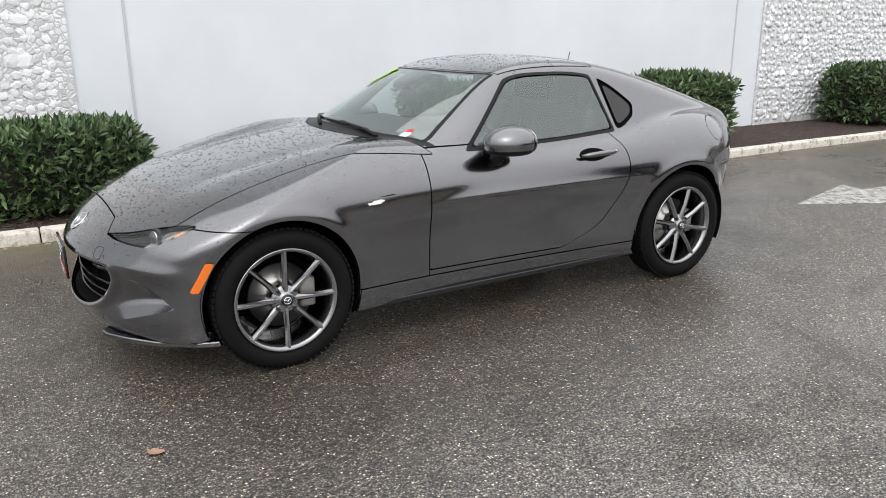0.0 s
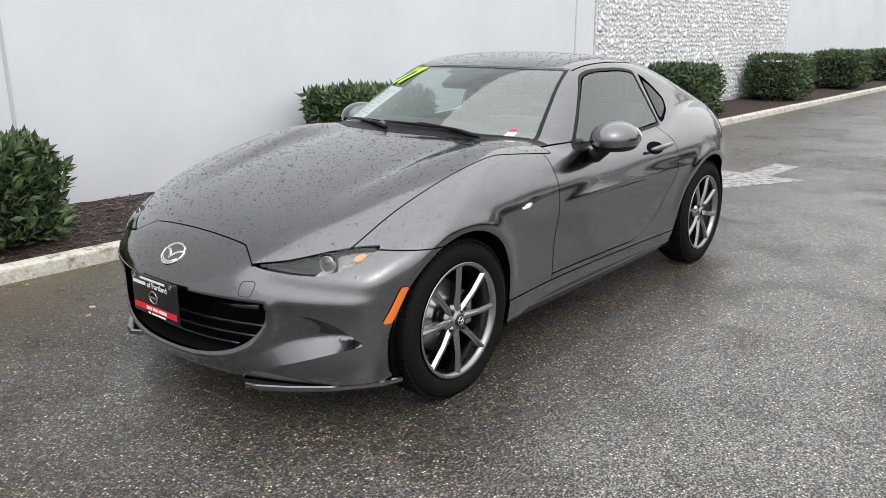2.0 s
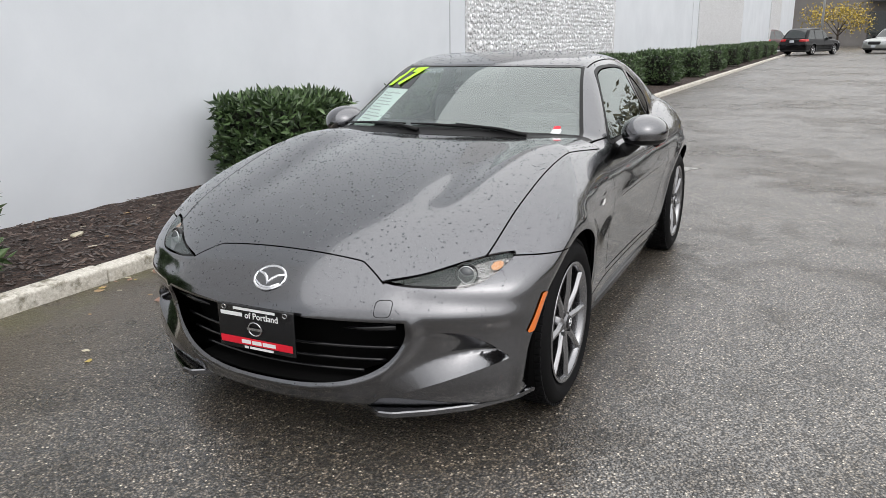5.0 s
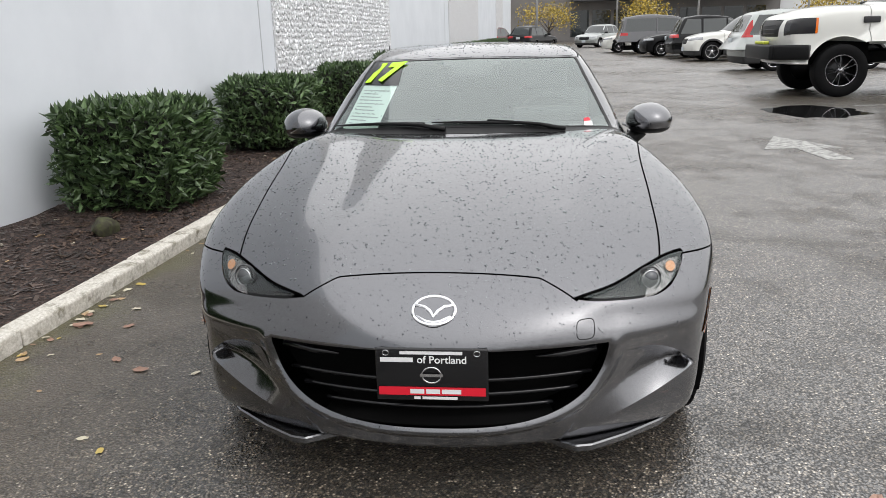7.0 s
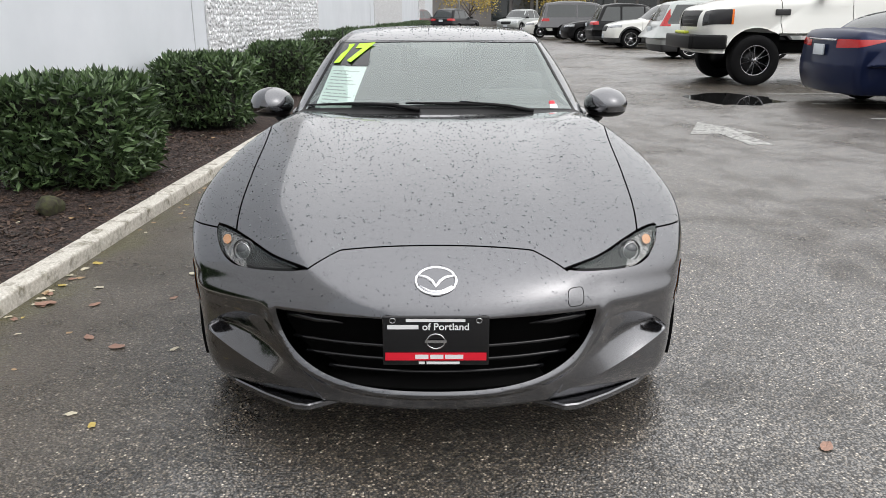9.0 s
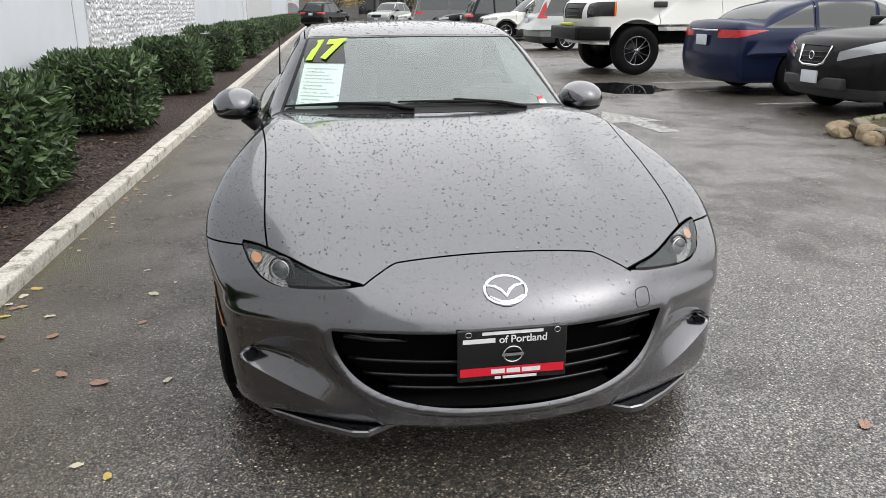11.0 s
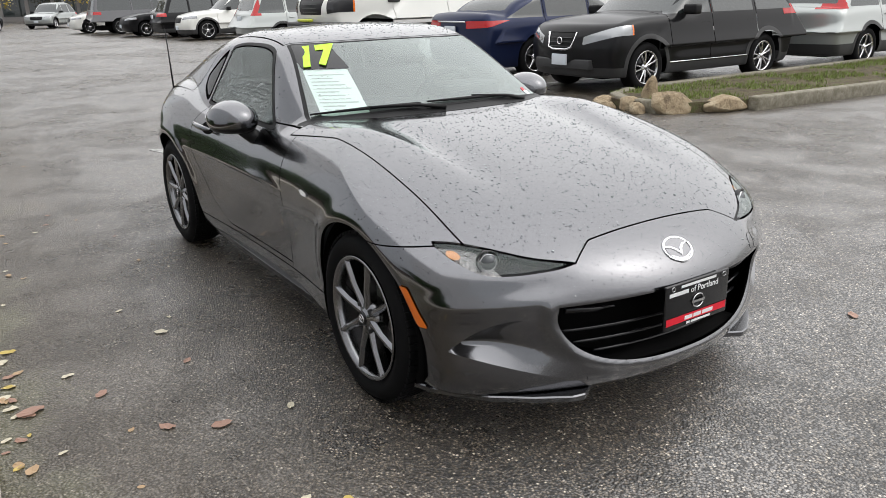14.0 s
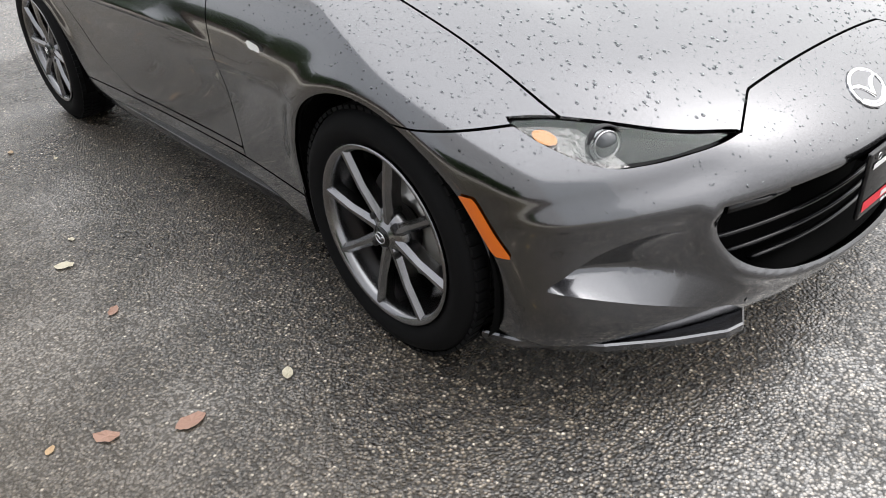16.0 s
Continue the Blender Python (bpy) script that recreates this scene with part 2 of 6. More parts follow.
def lathe(profile, segments=48, axis="y"):
    """Turn (radius, offset) pairs about the y axis (or z)."""
    bm = bmesh.new()
    rings = []
    for k in range(segments):
        a = 2 * math.pi * k / segments
        c, s = math.cos(a), math.sin(a)
        rings.append([bm.verts.new((r * c, o, r * s) if axis == "y" else (r * c, r * s, o)) for r, o in profile])
    for k in range(segments):
        p, q = rings[k], rings[(k + 1) % segments]
        for i in range(len(profile) - 1):
            if profile[i][0] < 1e-6:
                bm.faces.new((p[i], p[i + 1], q[i + 1]))
            elif profile[i + 1][0] < 1e-6:
                bm.faces.new((p[i], p[i + 1], q[i]))
            else:
                bm.faces.new((p[i], p[i + 1], q[i + 1], q[i]))
    bmesh.ops.remove_doubles(bm, verts=bm.verts[:], dist=1e-6)
    bmesh.ops.recalc_face_normals(bm, faces=bm.faces[:])
    return bm


def tube(points, radius, sides=8, closed=False):
    bm = bmesh.new()
    pts = [Vector(p) for p in points]
    rings = []
    n = len(pts)
    for i, p in enumerate(pts):
        a = pts[(i - 1) % n] if closed or i else p
        b = pts[(i + 1) % n] if closed or i < n - 1 else p
        d = (b - a).normalized()
        u = d.cross(Vector((0, 0, 1)) if abs(d.z) < 0.9 else Vector((1, 0, 0))).normalized()
        v = d.cross(u)
        r = radius[i] if isinstance(radius, (list, tuple)) else radius
        rings.append([bm.verts.new(p + (u * math.cos(t) + v * math.sin(t)) * r) for t in [2 * math.pi * k / sides for k in range(sides)]])
    for i in range(n if closed else n - 1):
        for k in range(sides):
            bm.faces.new((rings[i][k], rings[i][(k + 1) % sides], rings[(i + 1) % n][(k + 1) % sides], rings[(i + 1) % n][k]))
    if not closed:
        bm.faces.new(rings[0])
        bm.faces.new(rings[-1][::-1])
    bmesh.ops.recalc_face_normals(bm, faces=bm.faces[:])
    return bm


def slab(outline, z0, z1):
    """A prism over an outline in x, y."""
    bm = bmesh.new()
    lo = [bm.verts.new((x, y, z0)) for x, y in outline]
    hi = [bm.verts.new((x, y, z1)) for x, y in outline]
    n = len(outline)
    bm.faces.new(hi)
    bm.faces.new(lo[::-1])
    for i in range(n):
        bm.faces.new((lo[i], lo[(i + 1) % n], hi[(i + 1) % n], hi[i]))
    bmesh.ops.recalc_face_normals(bm, faces=bm.faces[:])
    return bm


def join(bms):
    out = bmesh.new()
    for b in bms:
        me = bpy.data.meshes.new("tmp")
        b.to_mesh(me)
        b.free()
        out.from_mesh(me)
        bpy.data.meshes.remove(me)
    return out


def moved(bm, m):
    bmesh.ops.transform(bm, matrix=m, verts=bm.verts[:])
    return bm


def raw_mesh(name, verts, faces, smooth=False):
    me = bpy.data.meshes.new(name)
    me.from_pydata(verts if isinstance(verts, list) else verts.tolist(), [], faces if isinstance(faces, list) else faces.tolist())
    if smooth:
        me.shade_smooth()
    me.update()
    return me


# ---- ground, wall, kerb, bed ----
SITE = Matrix.Translation((2, 0, 0)) @ Matrix.Rotation(radians(-1.65), 4, "Z") @ Matrix.Translation((-2, 0, 0))
sited = []

WALL_Y, KERB_Y = 3.40, 1.895
ground = part("ground", slab([(-400, -500), (600, -500), (600, 500), (-400, 500)], -0.3, 0.0), ASPHALT)
tagged(ground, "wet dark asphalt car park with pale stone specks", "asphalt", kind="structure")


def bed_height(x, y):
    return 0.068 + 0.02 * noise.noise((x * 1.3, y * 1.3, 0)) + 0.012 * noise.noise((x * 6, y * 6, 3))


def make_bed(x0, x1, y0, y1, step):
    nx, ny = int((x1 - x0) / step), int((y1 - y0) / step)
    xs, ys = [x0 + (x1 - x0) * i / nx for i in range(nx + 1)], [y0 + (y1 - y0) * j / ny for j in range(ny + 1)]
    verts = [(x, y, bed_height(x, y)) for x in xs for y in ys]
    faces = [(i * (ny + 1) + j, (i + 1) * (ny + 1) + j, (i + 1) * (ny + 1) + j + 1, i * (ny + 1) + j + 1) for i in range(nx) for j in range(ny)]
    return raw_mesh("mulch_bed", verts, faces, True)


bed = part("mulch_bed", make_bed(-6, 62, KERB_Y + 0.1, WALL_Y, 0.09), MULCH)
sited.append(bed)
tagged(bed, "dark brown bark mulch between kerb and wall", "mulch", kind="structure")

wall = part("wall_north", box(-14, WALL_Y + 0.001, -0.3, 82, WALL_Y + 0.6, 6.7), WALL_PAINT, smooth=False)
sited.append(wall)
tagged(wall, "white painted concrete wall with pebble panels", "wall", kind="structure")
for x0, x1 in ((-4.6, -0.36), (8.05, 16.3), (28.0, 41.3), (57.0, 66.0)):
    part("pebble_panel", box(x0, WALL_Y - 0.022, 0.06, x1, WALL_Y - 0.002, 6.6), PEBBLE, wall, "exposed pebble panel painted grey white", smooth=False)
for x in (0.09, 7.55, 26.8):
    part("panel_joint", box(x - 0.012, WALL_Y - 0.006, 0.05, x + 0.012, WALL_Y - 0.001, 6.6), mat("joint_sealant", (0.5, 0.515, 0.54), 0.7), wall, smooth=False)

kerb = thing("kerb", "white painted concrete kerb, worn and mossy", "kerb", kind="structure")
sited.append(kerb)
x = -6.2
rk = random.Random(5)
while x < 62:
    w = 1.08 if x < 9 else 3.0
    bm = box(x + 0.004, KERB_Y, -0.05, x + w - 0.004, KERB_Y + 0.125, 0.085 + rk.uniform(-0.004, 0.004), 0.018, 3)
    part("kerb_stone", bm, KERB, kerb)
    x += w


# ---- hedges ----
def make_hedge(seed, sx, sy, sz, leaves, size):
    """Clipped shrub: many small leaves, to lie over a dark core painted as inner shade."""
    rng = np.random.default_rng(seed)
    face = rng.choice(5, leaves, p=np.array([sx * sz, sx * sz, sy * sz, sy * sz, sx * sy]) / (2 * sx * sz + 2 * sy * sz + sx * sy))
    u, v = rng.uniform(-1, 1, leaves), rng.uniform(-1, 1, leaves)
    p = np.zeros((leaves, 3))
    nrm = np.zeros((leaves, 3))
    for k, (ax, sign) in enumerate(((1, 1), (1, -1), (0, 1), (0, -1), (2, 1))):
        sel = face == k
        o = [a for a in (0, 1, 2) if a != ax]
        p[sel, ax], p[sel, o[0]], p[sel, o[1]] = sign, u[sel], v[sel]
        nrm[sel, ax] = sign
    q = np.linalg.norm(p ** 4, axis=1) ** 0.25
    rnd = p / np.maximum((np.abs(p) ** 7).sum(1) ** (1 / 7), 1e-6)[:, None]
    lump = 1 + 0.05 * np.sin(p[:, 0] * 5 + seed) * np.cos(p[:, 1] * 4) + 0.04 * np.sin(p[:, 2] * 6 + seed * 2)
    depth = rng.uniform(0.84, 1.03, leaves)
    c = rnd * np.array((sx, sy, sz)) / 2 * (lump * depth)[:, None]
    c[:, 2] = c[:, 2] + sz / 2
    under = c[:, 2] < 0.1
    c[under, :2] *= 0.9
    d = nrm * 0.5 + rng.normal(0, 0.55, (leaves, 3)) + np.array((0, 0, 0.35))
    d /= np.linalg.norm(d, axis=1)[:, None]
    s = np.cross(d, rng.normal(0, 1, (leaves, 3)))
    s /= np.linalg.norm(s, axis=1)[:, None]
    n = np.cross(d, s)
    L = size * rng.uniform(0.7, 1.3, leaves)[:, None]
    W = L * 0.36
    verts = np.stack([c, c + d * L * 0.45 + s * W * 0.5 + n * L * 0.06, c + d * L, c + d * L * 0.45 - s * W * 0.5 + n * L * 0.06], 1).reshape(-1, 3)
    faces = np.arange(leaves * 4).reshape(-1, 4)
    a, b = faces[:, [0, 1, 2]], faces[:, [0, 2, 3]]
    return raw_mesh("leaves", verts, np.concatenate([a, b]))


HEDGES = ((-0.68, 1.35, 0.95, 0.62, 7000), (2.98, 0.95, 0.92, 0.74, 7500), (5.9, 0.95, 0.95, 0.77, 6000), (9.65, 1.05, 0.98, 0.78, 5000), (14.1, 1.1, 1.02, 0.82, 4000),
          (18.4, 1.2, 1.02, 0.82, 3000), (22.8, 1.3, 1.02, 0.8, 2600), (27.2, 1.4, 1.0, 0.8, 2200), (31.6, 1.4, 1.0, 0.8, 1800), (36.0, 1.5, 1.0, 0.8, 1600), (40.4, 1.5, 1.0, 0.8, 1600), (44.8, 1.6, 1.0, 0.8, 1400), (49.2, 1.6, 1.0, 0.8, 1400))
for k, (x, sx, sy, sz, count) in enumerate(HEDGES):
    h = thing("hedge_shrub", "clipped dark green laurel shrub in mulch against the wall", "shrub", pose(x, 2.73, 0.06), "clipped shrubs along the wall")
    sited.append(h)
    part("leaves", make_hedge(k + 3, sx, sy, sz, count, 0.085 if k < 5 else 0.11), LEAF, h)
    # near-black box added inside, its colour standing in for shade between the leaves
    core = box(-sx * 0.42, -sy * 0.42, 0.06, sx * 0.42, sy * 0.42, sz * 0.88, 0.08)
    part("shade_core", core, TWIG, h)
    for q in range(3):
        part("stem", tube([(rk.uniform(-0.2, 0.2), rk.uniform(-0.15, 0.15), -0.03), (rk.uniform(-0.2, 0.2), rk.uniform(-0.15, 0.15), 0.2)], 0.018, 6), TWIG, h)


# stones standing proud of the two nearest pebble panels
STONE = mat("painted_stone", (0.6, 0.61, 0.63), 0.6)
_info = node(STONE, "ShaderNodeObjectInfo")
base(STONE, ramp(STONE, _info.outputs["Random"], [(0.0, (0.60, 0.605, 0.615)), (1.0, (0.82, 0.83, 0.85))]))
bump(STONE, noise_tex(STONE, 40.0, 3.0), 0.3, 0.01)
STONE_REST = make_leaf("painted_stones", (0.62, 0.63, 0.645), (0.72, 0.73, 0.75))
STONE_REST.node_tree.nodes["Principled BSDF"].inputs["Roughness"].default_value = 0.6


def stone_shape(seed):
    rs = random.Random(seed)
    bm = bmesh.new()
    bmesh.ops.create_icosphere(bm, subdivisions=1, radius=1)
    for v in bm.verts:
        v.co = v.co * rs.uniform(0.78, 1.15)
        v.co.y *= 0.42
    me = bpy.data.meshes.new("stone")
    bm.to_mesh(me)
    bm.free()
    me.materials.append(STONE)
    return me


stones = [stone_shape(k) for k in range(8)]
rs = random.Random(11)
rest_v, rest_f = [], []
made = 0
for x0, x1, z1, cell in ((-3.3, -0.40, 2.3, 0.088), (8.08, 16.26, 3.2, 0.082)):
    for i in range(int((x1 - x0) / cell)):
        for j in range(int((z1 - 0.1) / cell)):
            big = rs.random() < 0.06
            sx, sz = rs.uniform(0.36, 0.56) * cell * (1.9 if big else 1), rs.uniform(0.34, 0.52) * cell * (1.8 if big else 1)
            px, pz = x0 + (i + rs.uniform(0.2, 0.8)) * cell, 0.12 + (j + rs.uniform(0.2, 0.8)) * cell
            px = min(max(px, x0 + sx), x1 - sx)
            m = Matrix.Translation((px, WALL_Y - 0.024, pz)) @ Matrix.Rotation(rs.uniform(0, 6.28), 4, "Y") @ Matrix.Diagonal((sx, 0.028 if big else 0.022, sz, 1))
            me = rs.choice(stones)
            if x0 < 0 and px > -1.75 and 0.55 < pz < 1.9 and made < 300:
                ob = new("stone", me)
                ob.parent = wall
                ob.matrix_local = m
                made += 1
            else:
                k = len(rest_v)
                rest_v += [tuple(m @ v.co) for v in me.vertices]
                rest_f += [tuple(k + n for n in f.vertices) for f in me.polygons]
tagged(part("stone_rest", raw_mesh("stone_rest", rest_v, rest_f, True), STONE_REST, wall), kind="stuff")
for ob in sited:
    ob.matrix_world = SITE @ ob.matrix_world


# ---- smooth shells: a surface drawn through a field, then cut along shut lines ----
def curve(*pairs):
    """A smooth line through (a, b) pairs."""
    pairs = sorted(pairs)
    xs, ys = np.array([p[0] for p in pairs], float), np.array([p[1] for p in pairs], float)
    xs = xs + 1e-4 * np.arange(len(xs)) * (len(set(xs)) < len(xs))
    d = np.gradient(ys, xs)

    def at(x):
        x = np.clip(x, xs[0], xs[-1])
        i = np.clip(np.searchsorted(xs, x) - 1, 0, len(xs) - 2)
        h = xs[i + 1] - xs[i]
        t = (x - xs[i]) / h
        t2, t3 = t * t, t * t * t
        return (2 * t3 - 3 * t2 + 1) * ys[i] + (t3 - 2 * t2 + t) * h * d[i] + (-2 * t3 + 3 * t2) * ys[i + 1] + (t3 - t2) * h * d[i + 1]

    fine = np.linspace(xs[0], xs[-1], 2000)
    table = at(fine)
    ends = np.concatenate([table[0] + (table[0] - table[60:0:-1]), table, table[-1] + (table[-1] - table[-2:-62:-1])])
    kernel = np.exp(-(np.arange(-60, 61) / (24.0 if len(xs) > 3 else 1.0)) ** 2 / 2)
    table = np.convolve(ends, kernel / kernel.sum(), "valid")
    return lambda x: np.interp(x, fine, table)


def smax(a, b, k):
    h = np.maximum(k - np.abs(a - b), 0) / k
    return np.maximum(a, b) + h * h * k * 0.25


def smin(a, b, k):
    return -smax(-a, -b, k)


def step(a, b, x):
    t = np.clip((x - a) / (b - a), 0, 1)
    return t * t * (3 - 2 * t)


def bell(x, c, w):
    return np.exp(-((x - c) / w) ** 2)


def shell(field, lo, hi, h):
    """Vertices, normals and triangles of field = 0 inside the box lo..hi."""
    lo, hi = np.array(lo, float), np.array(hi, float)
    n = np.ceil((hi - lo) / h).astype(int) + 1
    ax = [lo[k] + h * np.arange(n[k]) for k in range(3)]
    f = np.empty(n)
    for i in range(0, n[0], 24):
        X, Y, Z = np.meshgrid(ax[0][i:i + 24], ax[1], ax[2], indexing="ij")
        f[i:i + 24] = field(X, Y, Z)
    s = f < 0
    corner = sum(s[a:n[0] - 1 + a, b:n[1] - 1 + b, c:n[2] - 1 + c].astype(np.int8) for a in (0, 1) for b in (0, 1) for c in (0, 1))
    act = (corner > 0) & (corner < 8)
    ids = -np.ones(act.shape, int)
    ids[act] = np.arange(act.sum())
    cell = np.argwhere(act)
    acc, cnt = np.zeros((len(cell), 3)), np.zeros(len(cell))
    for d in range(3):
        o = [k for k in range(3) if k != d]
        for a in (0, 1):
            for b in (0, 1):
                p = cell.copy()
                p[:, o[0]] += a
                p[:, o[1]] += b
                q = p.copy()
                q[:, d] += 1
                fp, fq = f[tuple(p.T)], f[tuple(q.T)]
                cross = (fp < 0) != (fq < 0)
                t = np.where(cross, fp / np.where(fp == fq, 1, fp - fq), 0)
                pos = p.astype(float)
                pos[:, d] += t
                acc[cross] += pos[cross]
                cnt[cross] += 1
    V = lo + h * acc / cnt[:, None]
    quads = []
    for d in range(3):
        o = [(d + 1) % 3, (d + 2) % 3]
        sl = [slice(None)] * 3
        a, b = sl.copy(), sl.copy()
        a[d], b[d] = slice(0, n[d] - 1), slice(1, n[d])
        flip = s[tuple(a)] != s[tuple(b)]
        e = np.argwhere(flip)
        e = e[(e[:, o[0]] > 0) & (e[:, o[1]] > 0) & (e[:, o[0]] < n[o[0]] - 1) & (e[:, o[1]] < n[o[1]] - 1)]
        c = []
        for u, v in ((-1, -1), (0, -1), (0, 0), (-1, 0)):
            q = e.copy()
            q[:, o[0]] += u
            q[:, o[1]] += v
            c.append(ids[tuple(q.T)])
        c = np.stack(c, 1)
        back = ~s[tuple(e.T)]
        c[back] = c[back][:, ::-1]
        quads.append(c)
    Q = np.concatenate(quads)

    def slope(P):
        e = 0.003
        g = np.stack([field(P[:, 0] + e * (k == 0), P[:, 1] + e * (k == 1), P[:, 2] + e * (k == 2)) - field(P[:, 0] - e * (k == 0), P[:, 1] - e * (k == 1), P[:, 2] - e * (k == 2)) for k in range(3)], 1)
        return g / (2 * e)

    for _ in range(3):
        g = slope(V)
        move = (field(V[:, 0], V[:, 1], V[:, 2]) / np.maximum((g * g).sum(1), 0.05))[:, None] * g
        V = V - np.clip(move, -h, h)
    N = slope(V)
    N /= np.maximum(np.linalg.norm(N, axis=1), 1e-9)[:, None]
    T = np.concatenate([Q[:, [0, 1, 2]], Q[:, [0, 2, 3]]])
    face_n = np.cross(V[T[:, 1]] - V[T[:, 0]], V[T[:, 2]] - V[T[:, 0]])
    wrong = (face_n * N[T[:, 0]]).sum(1) < 0
    T[wrong] = T[wrong][:, ::-1]
    return V, N, T


def cut(sh, f):
    """Split a shell along f(x, y, z) = 0: the part where f < 0, and the rest."""
    V, N, T = sh
    v = f(V[:, 0], V[:, 1], V[:, 2])
    v = np.where(np.abs(v) < 1e-7, 1e-7, v)
    neg = v[T] < 0
    k = neg.sum(1)
    ins, outs = [T[k == 3]], [T[k == 0]]
    newV, newN, base_id = [], [], len(V)

    def between(a, b):
        t = (v[a] / (v[a] - v[b]))[:, None]
        return V[a] + (V[b] - V[a]) * t, N[a] + (N[b] - N[a]) * t

    for one, dest1, dest2 in ((1, ins, outs), (2, outs, ins)):
        sel = k == one
        M, S = T[sel], (neg[sel] if one == 1 else ~neg[sel])
        if not len(M):
            continue
        roll = np.argmax(S, 1)
        r = np.arange(len(M))
        a, b, c = M[r, roll], M[r, (roll + 1) % 3], M[r, (roll + 2) % 3]
        for u, w in ((a, b), (a, c)):
            p, m = between(u, w)
            newV.append(p)
            newN.append(m)
        ab = base_id + np.arange(len(M))
        ac = ab + len(M)
        base_id += 2 * len(M)
        dest1.append(np.stack([a, ab, ac], 1))
        dest2.append(np.stack([ab, b, c], 1))
        dest2.append(np.stack([ab, c, ac], 1))
    V2, N2 = np.concatenate([V, *newV]), np.concatenate([N, *newN])
    return (V2, N2, np.concatenate(ins)), (V2, N2, np.concatenate(outs))


def take(sh, f, gap=0.0):
    """Cut a panel out, with a shut line of that width: the panel and the rest."""
    inside, rest = cut(sh, lambda x, y, z: f(x, y, z) + gap / 2)
    if gap:
        _, rest = cut(rest, lambda x, y, z: f(x, y, z) - gap / 2)
    return inside, rest


def shell_mesh(name, sh, offset=0.0):
    V, N, T = sh
    used = np.unique(T)
    remap = np.zeros(len(V), int)
    remap[used] = np.arange(len(used))
    n = N[used] / np.maximum(np.linalg.norm(N[used], axis=1), 1e-9)[:, None]
    me = raw_mesh(name, V[used] + n * offset, remap[T], True)
    me.normals_split_custom_set_from_vertices(n.tolist())
    return me


def rim_edge(sh, depth=0.012):
    """The turned-in edge round a panel, as triangles going inwards."""
    V, N, T = sh
    key = np.round(V, 5)
    _, same = np.unique(key, axis=0, return_inverse=True)
    same = same.ravel()
    E = np.concatenate([T[:, [0, 1]], T[:, [1, 2]], T[:, [2, 0]]])
    e = np.sort(same[E], 1)
    code = e[:, 0].astype(np.int64) * (len(V) + 1) + e[:, 1]
    u, idx, count = np.unique(code, return_index=True, return_counts=True)
    B = E[idx[count == 1]]
    B = B[same[B[:, 0]] != same[B[:, 1]]]
    a, b = B[:, 0], B[:, 1]
    P = np.concatenate([V[a], V[b], V[b] - N[b] * depth, V[a] - N[a] * depth])
    m = len(B)
    q = np.stack([np.arange(m) + m, np.arange(m), np.arange(m) + 3 * m, np.arange(m) + 2 * m], 1)
    return raw_mesh("edge", P, q)


def panel(name, sh, material, parent, label="", edge=0.012):
    """A panel as one mesh, with its edges turned in."""
    me = shell_mesh(name, sh)
    if edge:
        bm = bmesh.new()
        bm.from_mesh(me)
        tmp = rim_edge(sh, edge)
        bm.from_mesh(tmp)
        me2 = bpy.data.meshes.new(name)
        bm.to_mesh(me2)
        bm.free()
        V, N, T = sh
        used = np.unique(T)
        nn = N[used] / np.maximum(np.linalg.norm(N[used], axis=1), 1e-9)[:, None]
        rest = len(me2.vertices) - len(used)
        me2.normals_split_custom_set_from_vertices(nn.tolist() + [(0, 0, 0)] * rest)
        bpy.data.meshes.remove(me)
        bpy.data.meshes.remove(tmp)
        me = me2
    return part(name, me, material, parent, label)


def left(f):
    return lambda x, y, z: np.maximum(f(x, -y, z), y)


def right(f):
    return lambda x, y, z: np.maximum(f(x, y, z), -y)


# ---- the sports car: nose at -x, front axle at x = 0 ----
FW, RW, HUB = 0.0, 2.31, 0.292
TOP = curve((-0.80, 0.43), (-0.70, 0.525), (-0.62, 0.585), (-0.5, 0.642), (-0.3, 0.71), (0.0, 0.785), (0.3, 0.838), (0.56, 0.868), (0.8, 0.865), (1.2, 0.83), (1.8, 0.83), (2.3, 0.87), (2.7, 0.885), (3.0, 0.86), (3.2, 0.80))
WIDE = curve((-0.85, 0.69), (-0.6, 0.755), (-0.35, 0.802), (-0.1, 0.828), (0.05, 0.832), (0.3, 0.82), (0.65, 0.795), (1.1, 0.79), (1.6, 0.80), (2.0, 0.816), (2.31, 0.824), (2.5, 0.814), (2.62, 0.788), (2.75, 0.735), (2.88, 0.65), (3.0, 0.55), (3.2, 0.40))
TUMBLE = curve((0.10, 0.075), (0.17, 0.045), (0.24, 0.032), (0.34, 0.027), (0.46, 0.018), (0.58, 0.001), (0.65, 0.004), (0.70, 0.018), (0.75, 0.043), (0.80, 0.08), (0.88, 0.153), (1.0, 0.28))
NOSE = curve((0.10, -0.66), (0.15, -0.695), (0.19, -0.716), (0.24, -0.722), (0.32, -0.715), (0.41, -0.715), (0.455, -0.735), (0.49, -0.722), (0.54, -0.683), (0.58, -0.63), (0.62, -0.56), (0.68, -0.44), (0.76, -0.2), (0.88, 0.3), (1.3, 2.2))
TAIL = curve((0.15, 2.86), (0.3, 2.98), (0.5, 3.04), (0.7, 3.07), (0.8, 3.08), (0.9, 3.05))
CREST = curve((-0.7, 0.0), (-0.45, 0.006), (-0.2, 0.032), (0.0, 0.042), (0.25, 0.038), (0.6, 0.012), (0.9, 0.0))
HAUNCH = curve((1.5, 0.0), (1.9, 0.018), (2.3, 0.04), (2.7, 0.03), (3.1, 0.0))
